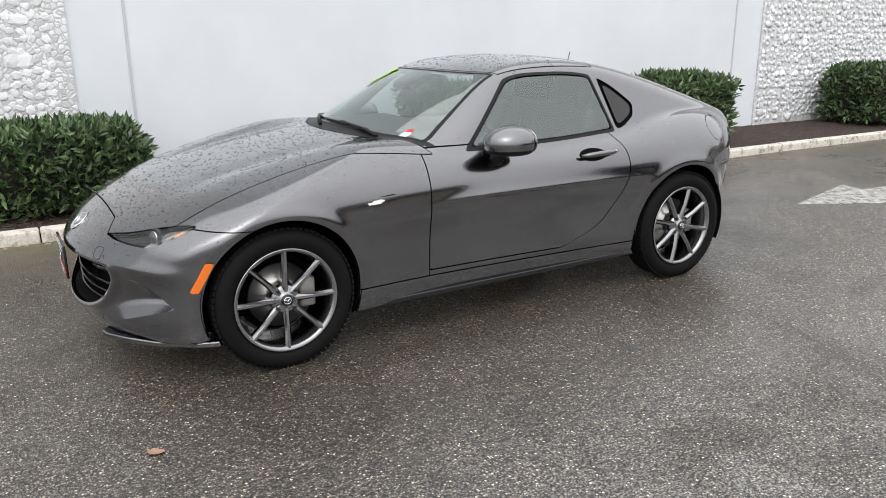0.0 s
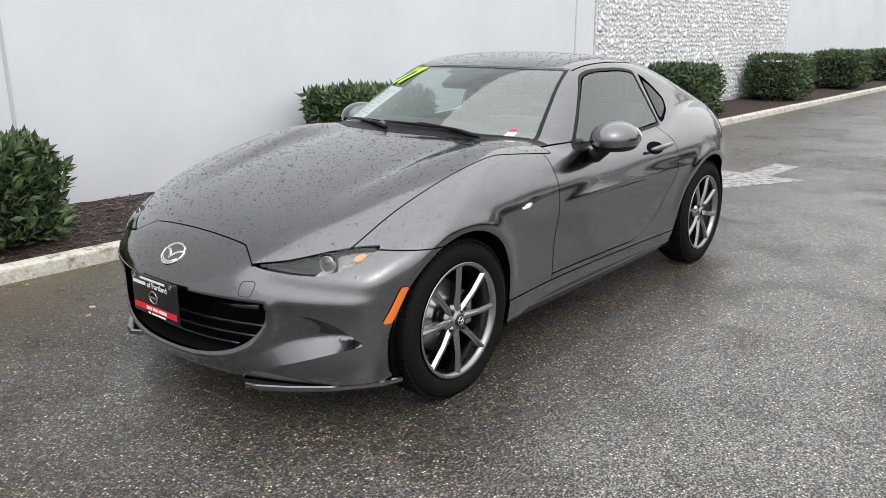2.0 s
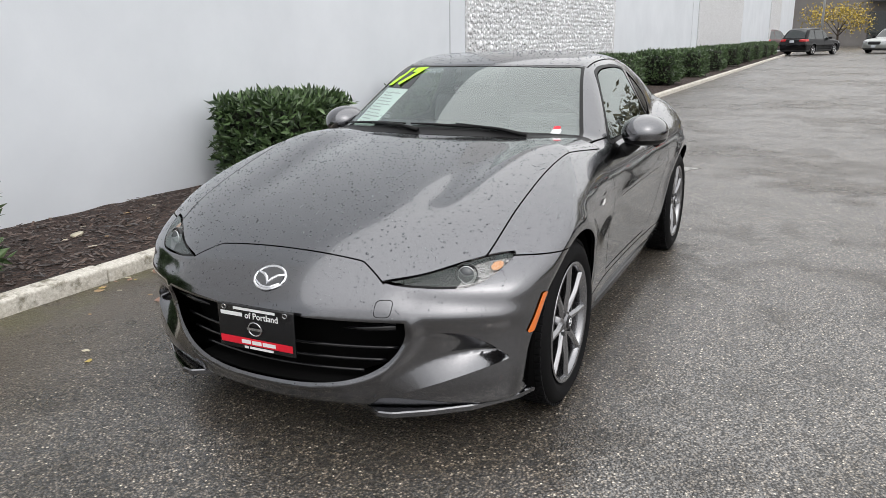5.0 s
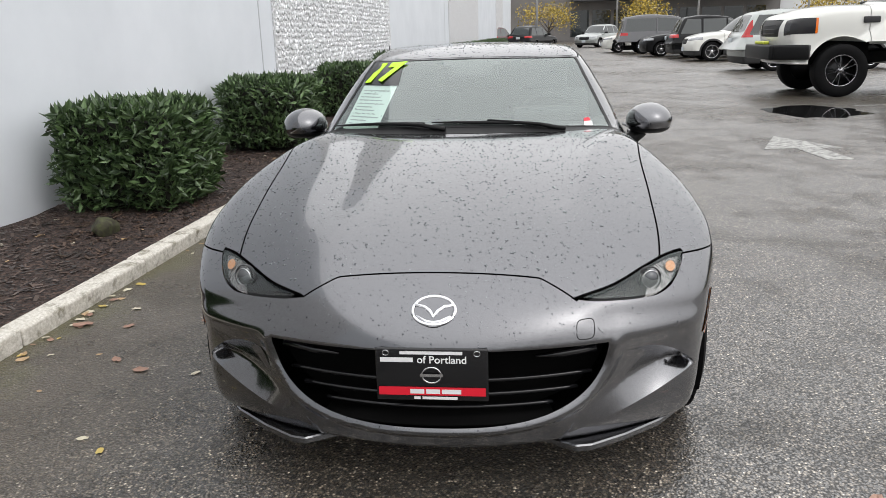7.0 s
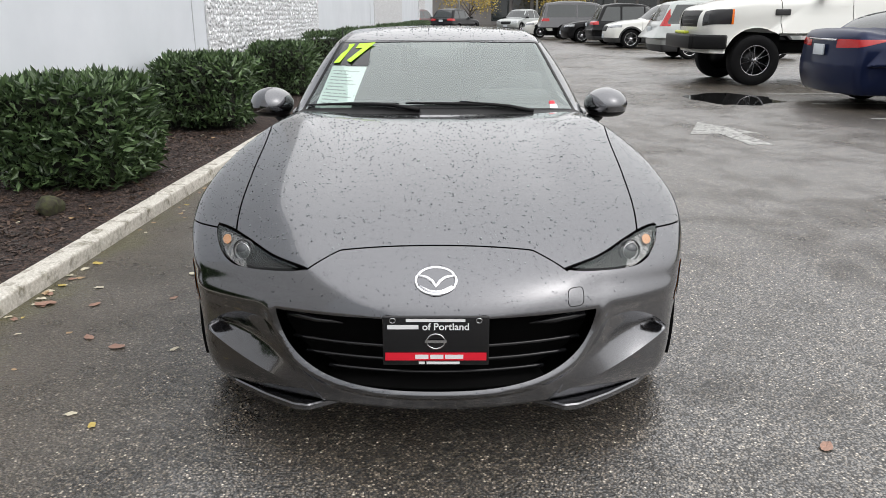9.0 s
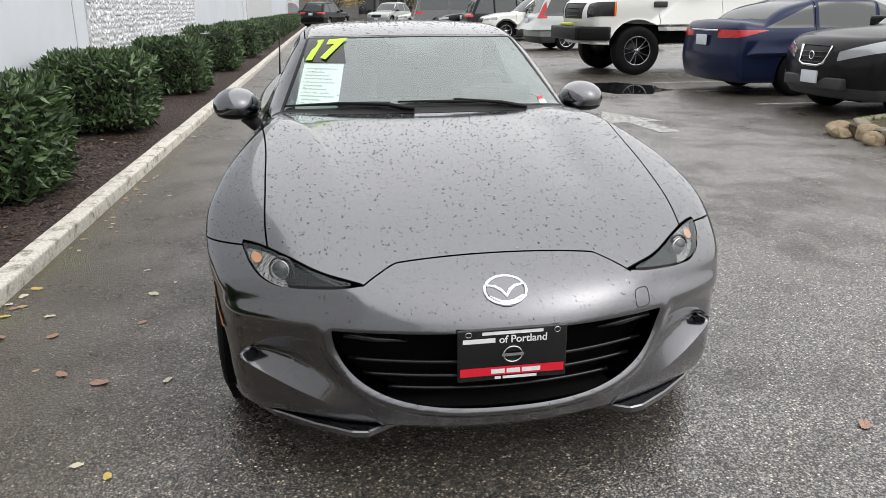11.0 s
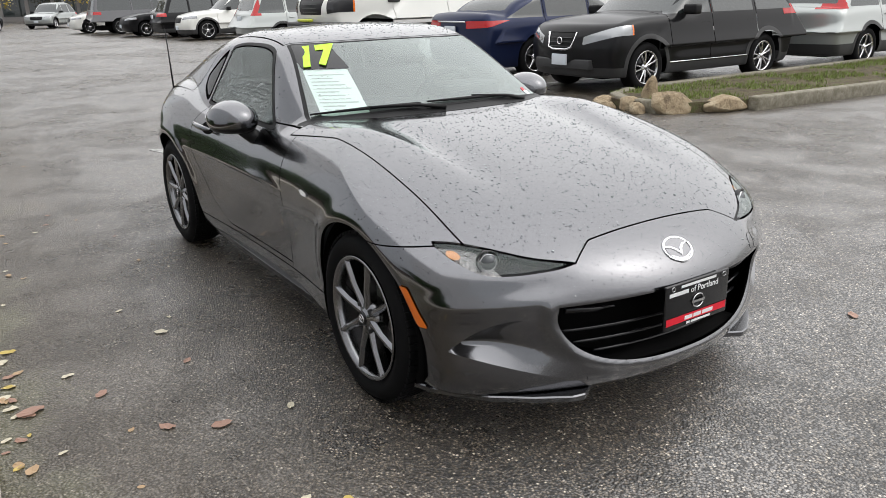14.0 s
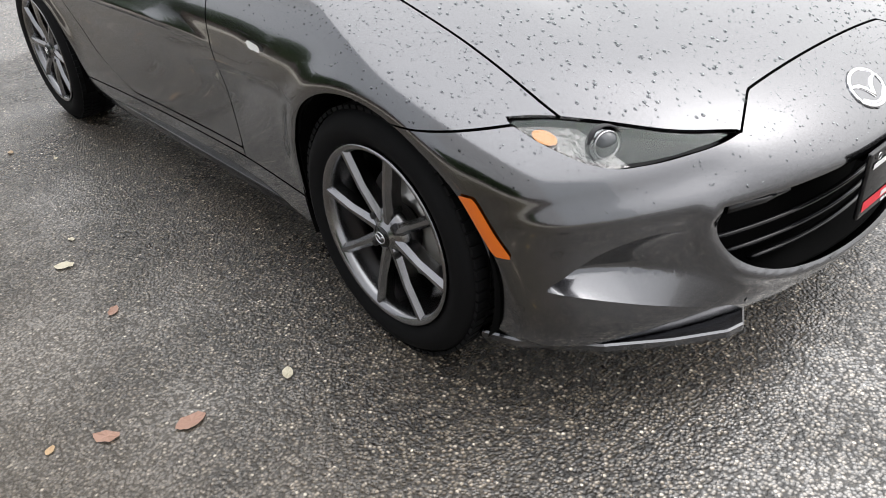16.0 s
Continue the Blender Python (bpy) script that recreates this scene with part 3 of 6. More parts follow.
ROOF = curve((-0.9, 0.25), (0.0, 0.60), (0.30, 0.755), (0.55, 0.882), (0.8, 1.012), (1.0, 1.104), (1.12, 1.150), (1.28, 1.188), (1.45, 1.206), (1.65, 1.210), (1.9, 1.187), (2.2, 1.12), (2.5, 1.03), (2.8, 0.93), (3.0, 0.85), (3.2, 0.74))


def arch(x, z):
    return np.minimum(np.hypot(x - FW, z - HUB + 0.005), np.hypot(x - RW, z - HUB))


def grille(ay, z):
    e = (np.abs(ay) / 0.47) ** 3.2 + (np.maximum(0.452 - z, 0) / 0.226) ** 2.3 - 1
    return np.maximum(e * 0.12, z - 0.452 + 0.03 * ay * ay)


def car_field(x, y, z):
    ay = np.sqrt(y * y + 1e-6)
    r = arch(x, z)
    hump = CREST(x) * bell(ay, 0.60, 0.15) + HAUNCH(x) * bell(ay, 0.66, 0.16)
    valley = 0.012 * bell(ay, 0.40, 0.11) * step(-0.5, -0.1, x) * (1 - step(0.3, 0.7, x))
    top = TOP(x) - 0.052 * ay * ay + hump - valley
    f_top = (z - top) * 0.9
    wide = WIDE(x) - TUMBLE(z + 0.02 * step(0.4, 2.2, x) * -1)
    lip = 0.012 * bell(r, 0.355, 0.04) * step(0.25, 0.45, z)
    door = 0.004 * bell(z, 0.47, 0.12) * step(0.45, 0.8, x) * (1 - step(1.6, 1.95, x))
    swoop = 0.018 * bell(z - 0.605 - 0.06 * (x - 0.4), 0.0, 0.03) * step(0.42, 0.55, x) * (1 - step(0.75, 1.3, x))
    f_side = ay - (wide + lip - door - swoop * 0.12)
    g = grille(ay, z)
    ridge = 0.014 * bell(g, 0.018, 0.02) * (1 - step(0.42, 0.47, z))
    brow = 0.012 * bell(z - 0.515 + 0.10 * (ay - 0.4), 0.0, 0.03) * step(0.38, 0.5, ay)
    f_front = (NOSE(z) + 0.47 * ay * ay + 0.1 * ay ** 6 - ridge + brow - x) * 0.9
    f_rear = (x - TAIL(z) + 0.52 * ay * ay) * 0.9
    body = smax(f_top, f_side, 0.075)
    body = smax(body, f_front, 0.05)
    body = smax(body, f_rear, 0.06)
    body = smax(body, 0.148 - z, 0.015)
    xs = x - 0.52 * ay * ay * (1 - step(0.9, 1.6, x))
    f_roof = (z - ROOF(xs) + 0.10 * ay * ay) * 0.88
    cab_w = 0.705 - (z - 0.80) * 0.52 - 0.10 * step(1.9, 3.0, x) - 0.05 * (1 - step(0.5, 1.1, x))
    f_cab = (ay - cab_w) * 0.9
    cab = smax(f_roof, f_cab, 0.07)
    cab = smax(smax(cab, 0.6 - z, 0.02), f_rear, 0.06)
    return smin(body, cab, 0.022)


SHELL = shell(car_field, (-0.82, -0.93, 0.10), (3.2, 0.93, 1.28), 0.0095)
roadster = thing("sports_car", "dark grey metallic two-seat hardtop sports car wet with rain", "car", pose(0, 0, 0.018))

# what is cut away: wheel arches, mouth
body = SHELL
_, body = cut(body, lambda x, y, z: np.where(np.abs(y) > 0.5, arch(x, z) - 0.338, 1.0))
_, body = cut(body, lambda x, y, z: np.where(x < -0.4, grille(y, z), 1.0))


def windscreen_edge(x, y, z):
    ay = np.abs(y)
    xs = x - 0.52 * ay * ay
    return np.maximum(np.maximum(xs - 1.10, 0.565 - xs), np.maximum((ay - 0.618 + 0.455 * (z - 0.837)) * 0.9, 0.80 - z))


def line(x0, z0, x1, z1):
    """Signed distance from a line in x, z; below zero on its right when going from 0 to 1."""
    d = math.hypot(x1 - x0, z1 - z0)
    return lambda x, z: ((x - x0) * (z1 - z0) - (z - z0) * (x1 - x0)) / -d


def poly(*pts):
    """Signed distance of a convex outline in x, z, given clockwise as seen with z up."""
    edges = [line(*pts[i], *pts[(i + 1) % len(pts)]) for i in range(len(pts))]
    return lambda x, z: 0.007 * np.log(sum(np.exp(np.clip(e(x, z) / 0.007, -60, 60)) for e in edges))


win_poly = poly((0.955, 0.812), (1.26, 1.105), (1.36, 1.128), (1.68, 1.128), (1.80, 1.108), (1.865, 0.838), (1.5, 0.815))
quarter_poly = poly((1.86, 1.085), (1.93, 1.05), (2.045, 0.955), (2.03, 0.905), (1.925, 0.85), (1.90, 0.85))
door_rear = curve((0.25, 1.40), (0.30, 1.56), (0.35, 1.68), (0.45, 1.79), (0.65, 1.885), (0.75, 1.87), (0.85, 1.81))
hood_side = curve((-0.6, 0.60), (-0.5, 0.615), (-0.35, 0.64), (-0.1, 0.648), (0.2, 0.655), (0.5, 0.682), (0.75, 0.70))
lamp_up = curve((0.36, 0.552), (0.385, 0.557), (0.488, 0.574), (0.594, 0.602), (0.66, 0.615), (0.73, 0.618))
lamp_low = curve((0.36, 0.560), (0.385, 0.556), (0.43, 0.549), (0.50, 0.543), (0.57, 0.540), (0.63, 0.544), (0.675, 0.566), (0.712, 0.612), (0.73, 0.66))


def side_window(x, y, z):
    return np.where(np.abs(y) > 0.42, win_poly(x, z), 1.0)


def quarter_window(x, y, z):
    return np.where(np.abs(y) > 0.42, quarter_poly(x, z), 1.0)


def hood_edge(x, y, z):
    ay = np.abs(y)
    xs = x - 0.52 * ay * ay
    front = np.where(ay < 0.385, -0.548 - 0.05 * np.clip((ay - 0.285) / 0.1, 0, 1) - x, lamp_up(ay) - z)
    return np.maximum(np.maximum(ay - hood_side(x), xs - 0.505), np.maximum(front, 0.5 - z))


def door_edge(x, y, z):
    sill = 0.292 - 0.012 * x
    f = np.maximum(np.maximum(0.70 - x, x - door_rear(z)), np.maximum(sill - z, z - 0.832))
    return np.where(np.abs(y) > 0.55, f, 1.0)


def lamp_edge(x, y, z):
    ay = np.abs(y)
    f = np.maximum(z - lamp_up(ay), lamp_low(ay) - z)
    return np.where((x < -0.1) & (ay > 0.36), f, 1.0)


scoop_low = curve((0.36, 0.178), (0.55, 0.238), (0.745, 0.306))
scoop_up = curve((0.36, 0.182), (0.40, 0.262), (0.45, 0.345), (0.50, 0.388), (0.56, 0.405), (0.63, 0.392), (0.70, 0.350), (0.745, 0.3065))


def scoop_edge(x, y, z):
    ay = np.abs(y)
    return np.where((x < -0.3) & (ay > 0.36) & (ay < 0.745), np.maximum(scoop_low(ay) - z, z - scoop_up(ay)), 1.0)


def bumper_edge(x, y, z):
    return np.where(x < 0.0, z - (0.618 - 0.05 * (x + 0.5)), 1.0)


wind, body = take(body, windscreen_edge, 0.006)
panes = {}
for side, name in ((left, "l"), (right, "r")):
    panes["w" + name], body = take(body, side(side_window), 0.02)
    panes["q" + name], body = take(body, side(quarter_window), 0.02)
lamps = {}
for side, name in ((left, "l"), (right, "r")):
    lamps[name], body = take(body, side(lamp_edge), 0.006)
hood, body = take(body, hood_edge, 0.0055)
cowl, body = take(body, lambda x, y, z: np.where((z > 0.7) & (np.abs(y) < 0.66), np.maximum(0.500 - (x - 0.52 * y * y), x - 0.52 * y * y - 0.575), 1.0), 0.0)
for side, name in ((left, "l"), (right, "r")):
    panes["d" + name], body = take(body, side(door_edge), 0.006)
scoops, body = take(body, scoop_edge)
bumper, body = take(body, bumper_edge, 0.004)
roof, body = take(body, lambda x, y, z: np.maximum(np.maximum(1.12 - (x - 0.52 * y * y), x - 1.86), np.maximum(np.abs(y) - 0.50, 1.05 - z)), 0.006)
fend = {}
for side, name in ((left, "l"), (right, "r")):
    fend["s" + name], body = take(body, side(lambda x, y, z: np.where(np.abs(y) > 0.55, np.maximum(np.maximum(0.2 - x, x - 2.1), z - 0.264 + 0.012 * x), 1.0)), 0.006)
    fend["f" + name], body = take(body, side(lambda x, y, z: np.maximum(x - 0.70, 0.0 * x - 1)), 0.005)
rear_bumper, body = take(body, lambda x, y, z: np.maximum(2.62 - x, z - 0.60), 0.004)

panel("cowl", cowl, BLACK_PLASTIC, roadster, "black wiper cowl", edge=0)
V, N, T = scoops
ay = np.abs(V[:, 1])
share = np.clip((V[:, 2] - scoop_low(ay)) / np.maximum(scoop_up(ay) - scoop_low(ay), 1e-4), 0, 1)
hollow = np.minimum(share / 0.40, (1 - share) / 0.60)
sunk = V + np.stack([0.058 * hollow * step(0.38, 0.67, ay) * (1 - step(0.705, 0.745, ay)), 0 * ay, 0.01 * hollow], 1)
for s in (-1, 1):
    mine = T[(V[T[:, 0], 1] * s) > 0]
    used = np.unique(mine)
    remap = np.zeros(len(V), int)
    remap[used] = np.arange(len(used))
    part("scoop", raw_mesh("scoop", sunk[used], remap[mine], True), PAINT, roadster, "recessed scoop in the bumper corner")
panel("hood", hood, PAINT, roadster, "long grey bonnet beaded with rain")
panel("front_bumper", bumper, PAINT, roadster)
panel("rear_bumper", rear_bumper, PAINT, roadster)
panel("roof_panel", roof, PAINT, roadster)
panel("body", body, PAINT, roadster)
for k, name in (("l", "left"), ("r", "right")):
    panel("door", panes["d" + k], PAINT, roadster)
    panel("fender", fend["f" + k], PAINT, roadster)
    panel("sill", fend["s" + k], PAINT, roadster)
    panel("side_window", panes["w" + k], SIDE_GLASS, roadster, "tinted side glass", edge=0)
    panel("quarter_window", panes["q" + k], BLACK_GLOSS, roadster, "dark quarter glass", edge=0)
    lens = panel("headlight", lamps[k], LENS, roadster, "slim clear headlight lens", edge=0)
    lens.visible_shadow = False
sheet, _ = cut(wind, lambda x, y, z: np.maximum(np.abs(y - 0.448 - 0.30 * (0.955 - z)) - 0.086, np.abs(z - 0.956) - 0.083))
tint, _ = cut(wind, lambda x, y, z: np.maximum(np.abs(y - 0.418) - 0.090, np.abs(z - 1.088) - 0.050))
part("price_sheet", shell_mesh("price_sheet", sheet, -0.006), PAPER, roadster, "pale green paper sheet behind the glass")
part("decal_backing", shell_mesh("decal_backing", tint, 0.0012), BLACK_GLOSS, roadster, "dark tinted backing of the year decal")
PRINT_GREY = mat("grey_print", (0.35, 0.38, 0.37), 0.7)
for k in range(11):
    zc, trim = 1.018 - 0.0125 * k, 0.012 + 0.02 * ((k * 7) % 4)
    row, _ = cut(sheet, lambda x, y, z: np.maximum(np.abs(z - zc) - 0.0022, np.abs(y - 0.448 - 0.30 * (0.955 - z) - trim * 0.4) - 0.078 + trim * 0.5))
    if len(row[2]):
        part("print", shell_mesh("print", row, -0.0045), PRINT_GREY, roadster)
tag, _ = cut(wind, lambda x, y, z: np.maximum(np.abs(y + 0.512) - 0.018, np.abs(z - 0.872) - 0.012))
part("permit_sticker", shell_mesh("permit_sticker", tag, 0.002), WHITE_PLASTIC, roadster, "small white sticker")
tag, _ = cut(wind, lambda x, y, z: np.maximum(np.abs(y + 0.508) - 0.014, np.abs(z - 0.890) - 0.006))
part("permit_sticker", shell_mesh("permit_sticker", tag, 0.002), RED_PRINT, roadster, "small red sticker")
pod, _ = cut(wind, lambda x, y, z: np.minimum(np.maximum(np.abs(y) - 0.135, 1.118 - z), np.maximum(np.abs(y) - 0.070, 1.082 - z)))
part("sensor_cover", shell_mesh("sensor_cover", pod, -0.004), BLACK_PLASTIC, roadster, "black sensor cover at the top of the windscreen")
ws = panel("windscreen", wind, GLASS, roadster, "wide raked windscreen", edge=0)
ws.visible_shadow = False

# dark inner shell behind the shut lines, open at the glass
inner = SHELL
_, inner = cut(inner, lambda x, y, z: np.where(np.abs(y) > 0.48, arch(x, z) - 0.334, 1.0))
_, inner = cut(inner, lambda x, y, z: np.where(x < -0.4, grille(y, z) - 0.006, 1.0))
_, inner = cut(inner, lambda x, y, z: lamp_edge(x, y, z) - 0.002)
_, inner = cut(inner, lambda x, y, z: scoop_edge(x, y, z) - 0.004)
_, inner = cut(inner, lambda x, y, z: windscreen_edge(x, y, z) - 0.012)
_, inner = cut(inner, side_window)
part("inner_shell", shell_mesh("inner_shell", inner, -0.011), UNDER, roadster)


# ---- wheels ----
def spoke(inner_r, outer_r, w0, w1, y_face, depth):
    """One tapered spoke along +z with a raised middle edge."""
    bm = bmesh.new()
    rows = []
    for r, w, y in ((inner_r, w0, y_face + 0.012), ((inner_r + outer_r) / 2, (w0 + w1) / 2 * 0.8, y_face + 0.002), (outer_r, w1, y_face)):
        rows.append([bm.verts.new(p) for p in ((-w, y + 0.006, r), (-w * 0.35, y - 0.006, r), (w * 0.35, y - 0.006, r), (w, y + 0.006, r), (w * 0.8, y + depth, r), (-w * 0.8, y + depth, r))])
    for a, b in zip(rows, rows[1:]):
        for k in range(6):
            bm.faces.new((a[k], a[(k + 1) % 6], b[(k + 1) % 6], b[k]))
    bm.faces.new(rows[0])
    bm.faces.new(rows[-1][::-1])
    bmesh.ops.recalc_face_normals(bm, faces=bm.faces[:])
    return bm


def make_wheel(name, parent, m, R=0.302, rim_r=0.222, width=0.20, spokes=8, face=GUNMETAL, dark=ALLOY_DARK, detail=True, pair=False, turn=0.0):
    """A wheel whose outer face looks along -y, its hub at the origin."""
    w = new(name)
    w.parent = parent
    w.matrix_local = m
    h = width / 2
    tyre = lathe([(rim_r - 0.004, -h + 0.014), (rim_r + 0.012, -h + 0.004), (rim_r + (R - rim_r) * 0.45, -h - 0.006), (R - 0.018, -h + 0.006), (R - 0.006, -h + 0.022), (R, -h + 0.045), (R, h - 0.045), (R - 0.018, h - 0.006), (rim_r, h)], 72)
    part("tyre", tyre, RUBBER, w, "black road tyre")
    if detail:
        blocks = []
        for k in range(72):
            for y0, y1 in ((-h + 0.016, -h + 0.046), (-h + 0.052, -0.012), (0.012, h - 0.052)):
                blocks.append(moved(box(-0.0098, y0, R - 0.006, 0.0098, y1, R + 0.003), Matrix.Rotation(2 * math.pi * (k + (0.5 if y0 > -h + 0.03 else 0)) / 72, 4, "Y")))
        tagged(part("tread", join(blocks), RUBBER, w, smooth=False), kind="stuff")
    rim = lathe([(rim_r - 0.004, -h + 0.012), (rim_r + 0.002, -h + 0.004), (rim_r - 0.006, -h + 0.001), (rim_r - 0.018, -h + 0.012), (rim_r - 0.022, -h + 0.03), (rim_r - 0.036, h - 0.03), (rim_r - 0.01, h)], 72)
    rim_ob = part("rim", rim, face, w, "machined grey alloy rim")
    yf = -h + 0.012
    for k in range(spokes):
        a = 2 * math.pi * (k + turn) / spokes + (0.10 * (1 if k % 2 else -1) if pair else 0)
        part("spoke", moved(spoke(0.035, rim_r - 0.012, 0.017, 0.0135, yf, 0.035), Matrix.Rotation(a, 4, "Y")), face, rim_ob, smooth=False)
    hub = lathe([(0.0, yf - 0.002), (0.026, yf - 0.001), (0.030, yf + 0.006), (0.045, yf + 0.010), (0.062, yf + 0.016), (0.068, yf + 0.06), (0.0, yf + 0.07)], 32)
    part("hub", hub, face, rim_ob)
    if detail:
        part("cap", lathe([(0.0, yf - 0.006), (0.024, yf - 0.005), (0.026, yf)], 28), BLACK_GLOSS, rim_ob, "black centre cap")
        part("cap_emblem", join([tube([(0.016 * math.cos(a), yf - 0.008, 0.014 * math.sin(a)) for a in [2 * math.pi * k / 20 for k in range(20)]], 0.0018, 6, True), tube([(-0.013, yf - 0.008, 0.006), (-0.004, yf - 0.008, 0.001), (0, yf - 0.008, -0.004), (0.004, yf - 0.008, 0.001), (0.013, yf - 0.008, 0.006)], 0.002, 6)]), CHROME, rim_ob, "small chrome emblem")
        for k in range(4):
            a = 2 * math.pi * (k + 0.45) / 4
            part("lug_nut", moved(lathe([(0.0, yf - 0.001), (0.008, yf), (0.010, yf + 0.012), (0.012, yf + 0.03)], 6), Matrix.Translation((0.052 * math.cos(a), 0, 0.052 * math.sin(a)))), ALLOY_DARK, rim_ob, smooth=False)
        part("brake_disc", lathe([(0.05, -0.012), (0.078, -0.014), (0.08, -0.004), (0.138, -0.004), (0.138, 0.018), (0.05, 0.018)], 48), DISC, w, "brushed steel brake disc")
        cal = box(0.075, -0.035, -0.065, 0.148, 0.05, 0.065, 0.014)
        part("caliper", cal, mat("caliper_grey", (0.32, 0.31, 0.29), 0.45, 0.4), w, "cast grey brake caliper")
        part("back_plate", lathe([(0.0, 0.05), (0.17, 0.05), (0.17, 0.06), (0.0, 0.06)], 40), UNDER, w)
    else:
        part("back_plate", lathe([(0.0, 0.0), (rim_r - 0.02, 0.0), (rim_r - 0.02, 0.02), (0.0, 0.02)], 32), dark, w)
    return w


FLIP = Matrix.Rotation(math.pi, 4, "Z")
for x in (FW, RW):
    make_wheel("wheel", roadster, Matrix.Translation((x, -0.712, HUB - 0.010)), turn=0.02 if x == FW else 0.3)
    make_wheel("wheel", roadster, Matrix.Translation((x, 0.712, HUB - 0.010)) @ FLIP, turn=0.3 if x == FW else 0.1)
# wheel houses and floor
for x in (FW, RW):
    for s in (-1, 1):
        well = lathe([(0.345, -0.19), (0.345, 0.14), (0.12, 0.14)], 48)
        bmesh.ops.delete(well, geom=[v for v in well.verts if v.co.z < -0.16], context="VERTS")
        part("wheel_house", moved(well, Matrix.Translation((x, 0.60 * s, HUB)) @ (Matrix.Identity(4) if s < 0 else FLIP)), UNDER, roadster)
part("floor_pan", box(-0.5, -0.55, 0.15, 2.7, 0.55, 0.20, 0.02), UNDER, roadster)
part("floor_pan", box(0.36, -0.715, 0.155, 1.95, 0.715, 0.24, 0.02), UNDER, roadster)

# ---- nose: mouth, grille bars, lip, plate, emblem ----
bm = bmesh.new()
rows = []
for j in range(13):
    z = 0.225 + 0.235 * j / 12
    half = 0.475 * max(1 - (max(0.452 - z, 0) / 0.23) ** 2.3, 0.02) ** (1 / 3.2)
    rows.append([bm.verts.new((-0.615 + 0.46 * (half * t) ** 2, half * t, z)) for t in [k / 10 - 1 for k in range(21)]])
for a, b in zip(rows, rows[1:]):
    for k in range(20):
        bm.faces.new((a[k], a[k + 1], b[k + 1], b[k]))
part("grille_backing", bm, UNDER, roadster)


def mouth_half(z):
    return 0.47 * max(1 - (max(0.452 - z, 0) / 0.226) ** 2.3, 0.0) ** (1 / 3.2)


def nose_x(z, y, back=0.0):
    return float(NOSE(np.array(z))) + 0.47 * y * y + 0.1 * y ** 6 + back


for z, back in ((0.262, 0.05), (0.30, 0.045), (0.342, 0.04)):
    h = mouth_half(z) - 0.012
    pts = [(nose_x(z, h * t, back), h * t, z) for t in [k / 10 - 1 for k in range(21)]]
    bm = tube(pts, 0.009, 6)
    for v in bm.verts:
        v.co.x += (v.co.z - z) * -0.6
    part("grille_bar", bm, BLACK_GLOSS, roadster, "black horizontal grille slat")
for s in (-1, 1):
    blade = tube([(nose_x(0.415, 0.30, 0.02), 0.27 * s, 0.412), (nose_x(0.418, 0.36, 0.018), 0.345 * s, 0.416), (nose_x(0.425, 0.43, 0.02), 0.435 * s, 0.426)], [0.004, 0.011, 0.014], 6)
    part("grille_fin", blade, BLACK_GLOSS, roadster)
part("mouth_floor", slab([(nose_x(0.24, 0.33 * t, 0.012), 0.33 * t) for t in [k / 8 - 1 for k in range(17)]] + [(-0.5, 0.3), (-0.5, -0.3)], 0.222, 0.232), UNDER, roadster)

# splitter: a dark chin under the bumper with two little outer blades
chin_pts = [(nose_x(0.17, 0.70 * t, 0.022) + 0.03 * abs(t) ** 3, 0.70 * t) for t in [k / 16 - 1 for k in range(33)]]
part("chin", slab(chin_pts + [(-0.25, 0.70), (-0.25, -0.70)], 0.146, 0.17), PAINT, roadster, "grey under-bumper chin", smooth=False)
for s in (-1, 1):
    outer = [(-0.615, 0.30), (-0.665, 0.385), (-0.655, 0.43), (-0.59, 0.53), (-0.50, 0.64), (-0.36, 0.745), (-0.28, 0.775)]
    lip = [(x, y * s) for x, y in outer] + [(x + 0.07, y * s * 0.93) for x, y in reversed(outer)]
    bm = slab(lip if s > 0 else lip[::-1], 0.128, 0.150)
    bmesh.ops.bevel(bm, geom=bm.edges[:], offset=0.004, segments=1, affect="EDGES")
    part("splitter", bm, PAINT, roadster, "grey splitter blade", smooth=False)
    part("side_skirt", box(0.34, 0.738 * s - 0.022, 0.152, 1.96, 0.738 * s + 0.022, 0.180, 0.006), BLACK_GLOSS, roadster, "gloss black side skirt")

plate = part("dealer_plate", box(-0.752, -0.149, 0.322, -0.742, 0.149, 0.470, 0.004), BLACK_GLOSS, roadster, "black dealer plate with white print and red band")


def strip(y0, z0, y1, z1, material, x=-0.7535):
    bm = bmesh.new()
    bm.faces.new([bm.verts.new(p) for p in ((x, y0, z0), (x, y1, z0), (x, y1, z1), (x, y0, z1))])
    ob = part("print", bm, material, plate, smooth=False)
    return ob


strip(0.142, 0.338, -0.142, 0.362, RED_PRINT)
ry = random.Random(2)


def bars(y0, y1, z0, z1, cells, material=WHITE_PLASTIC, x=-0.7545):
    """A row of plain bars, one a word."""
    y = y0
    total = sum(cells)
    for c in cells:
        w = (y0 - y1) * c / total
        strip(y - 0.002, z0, y - w + 0.003, z1, material, x)
        y -= w


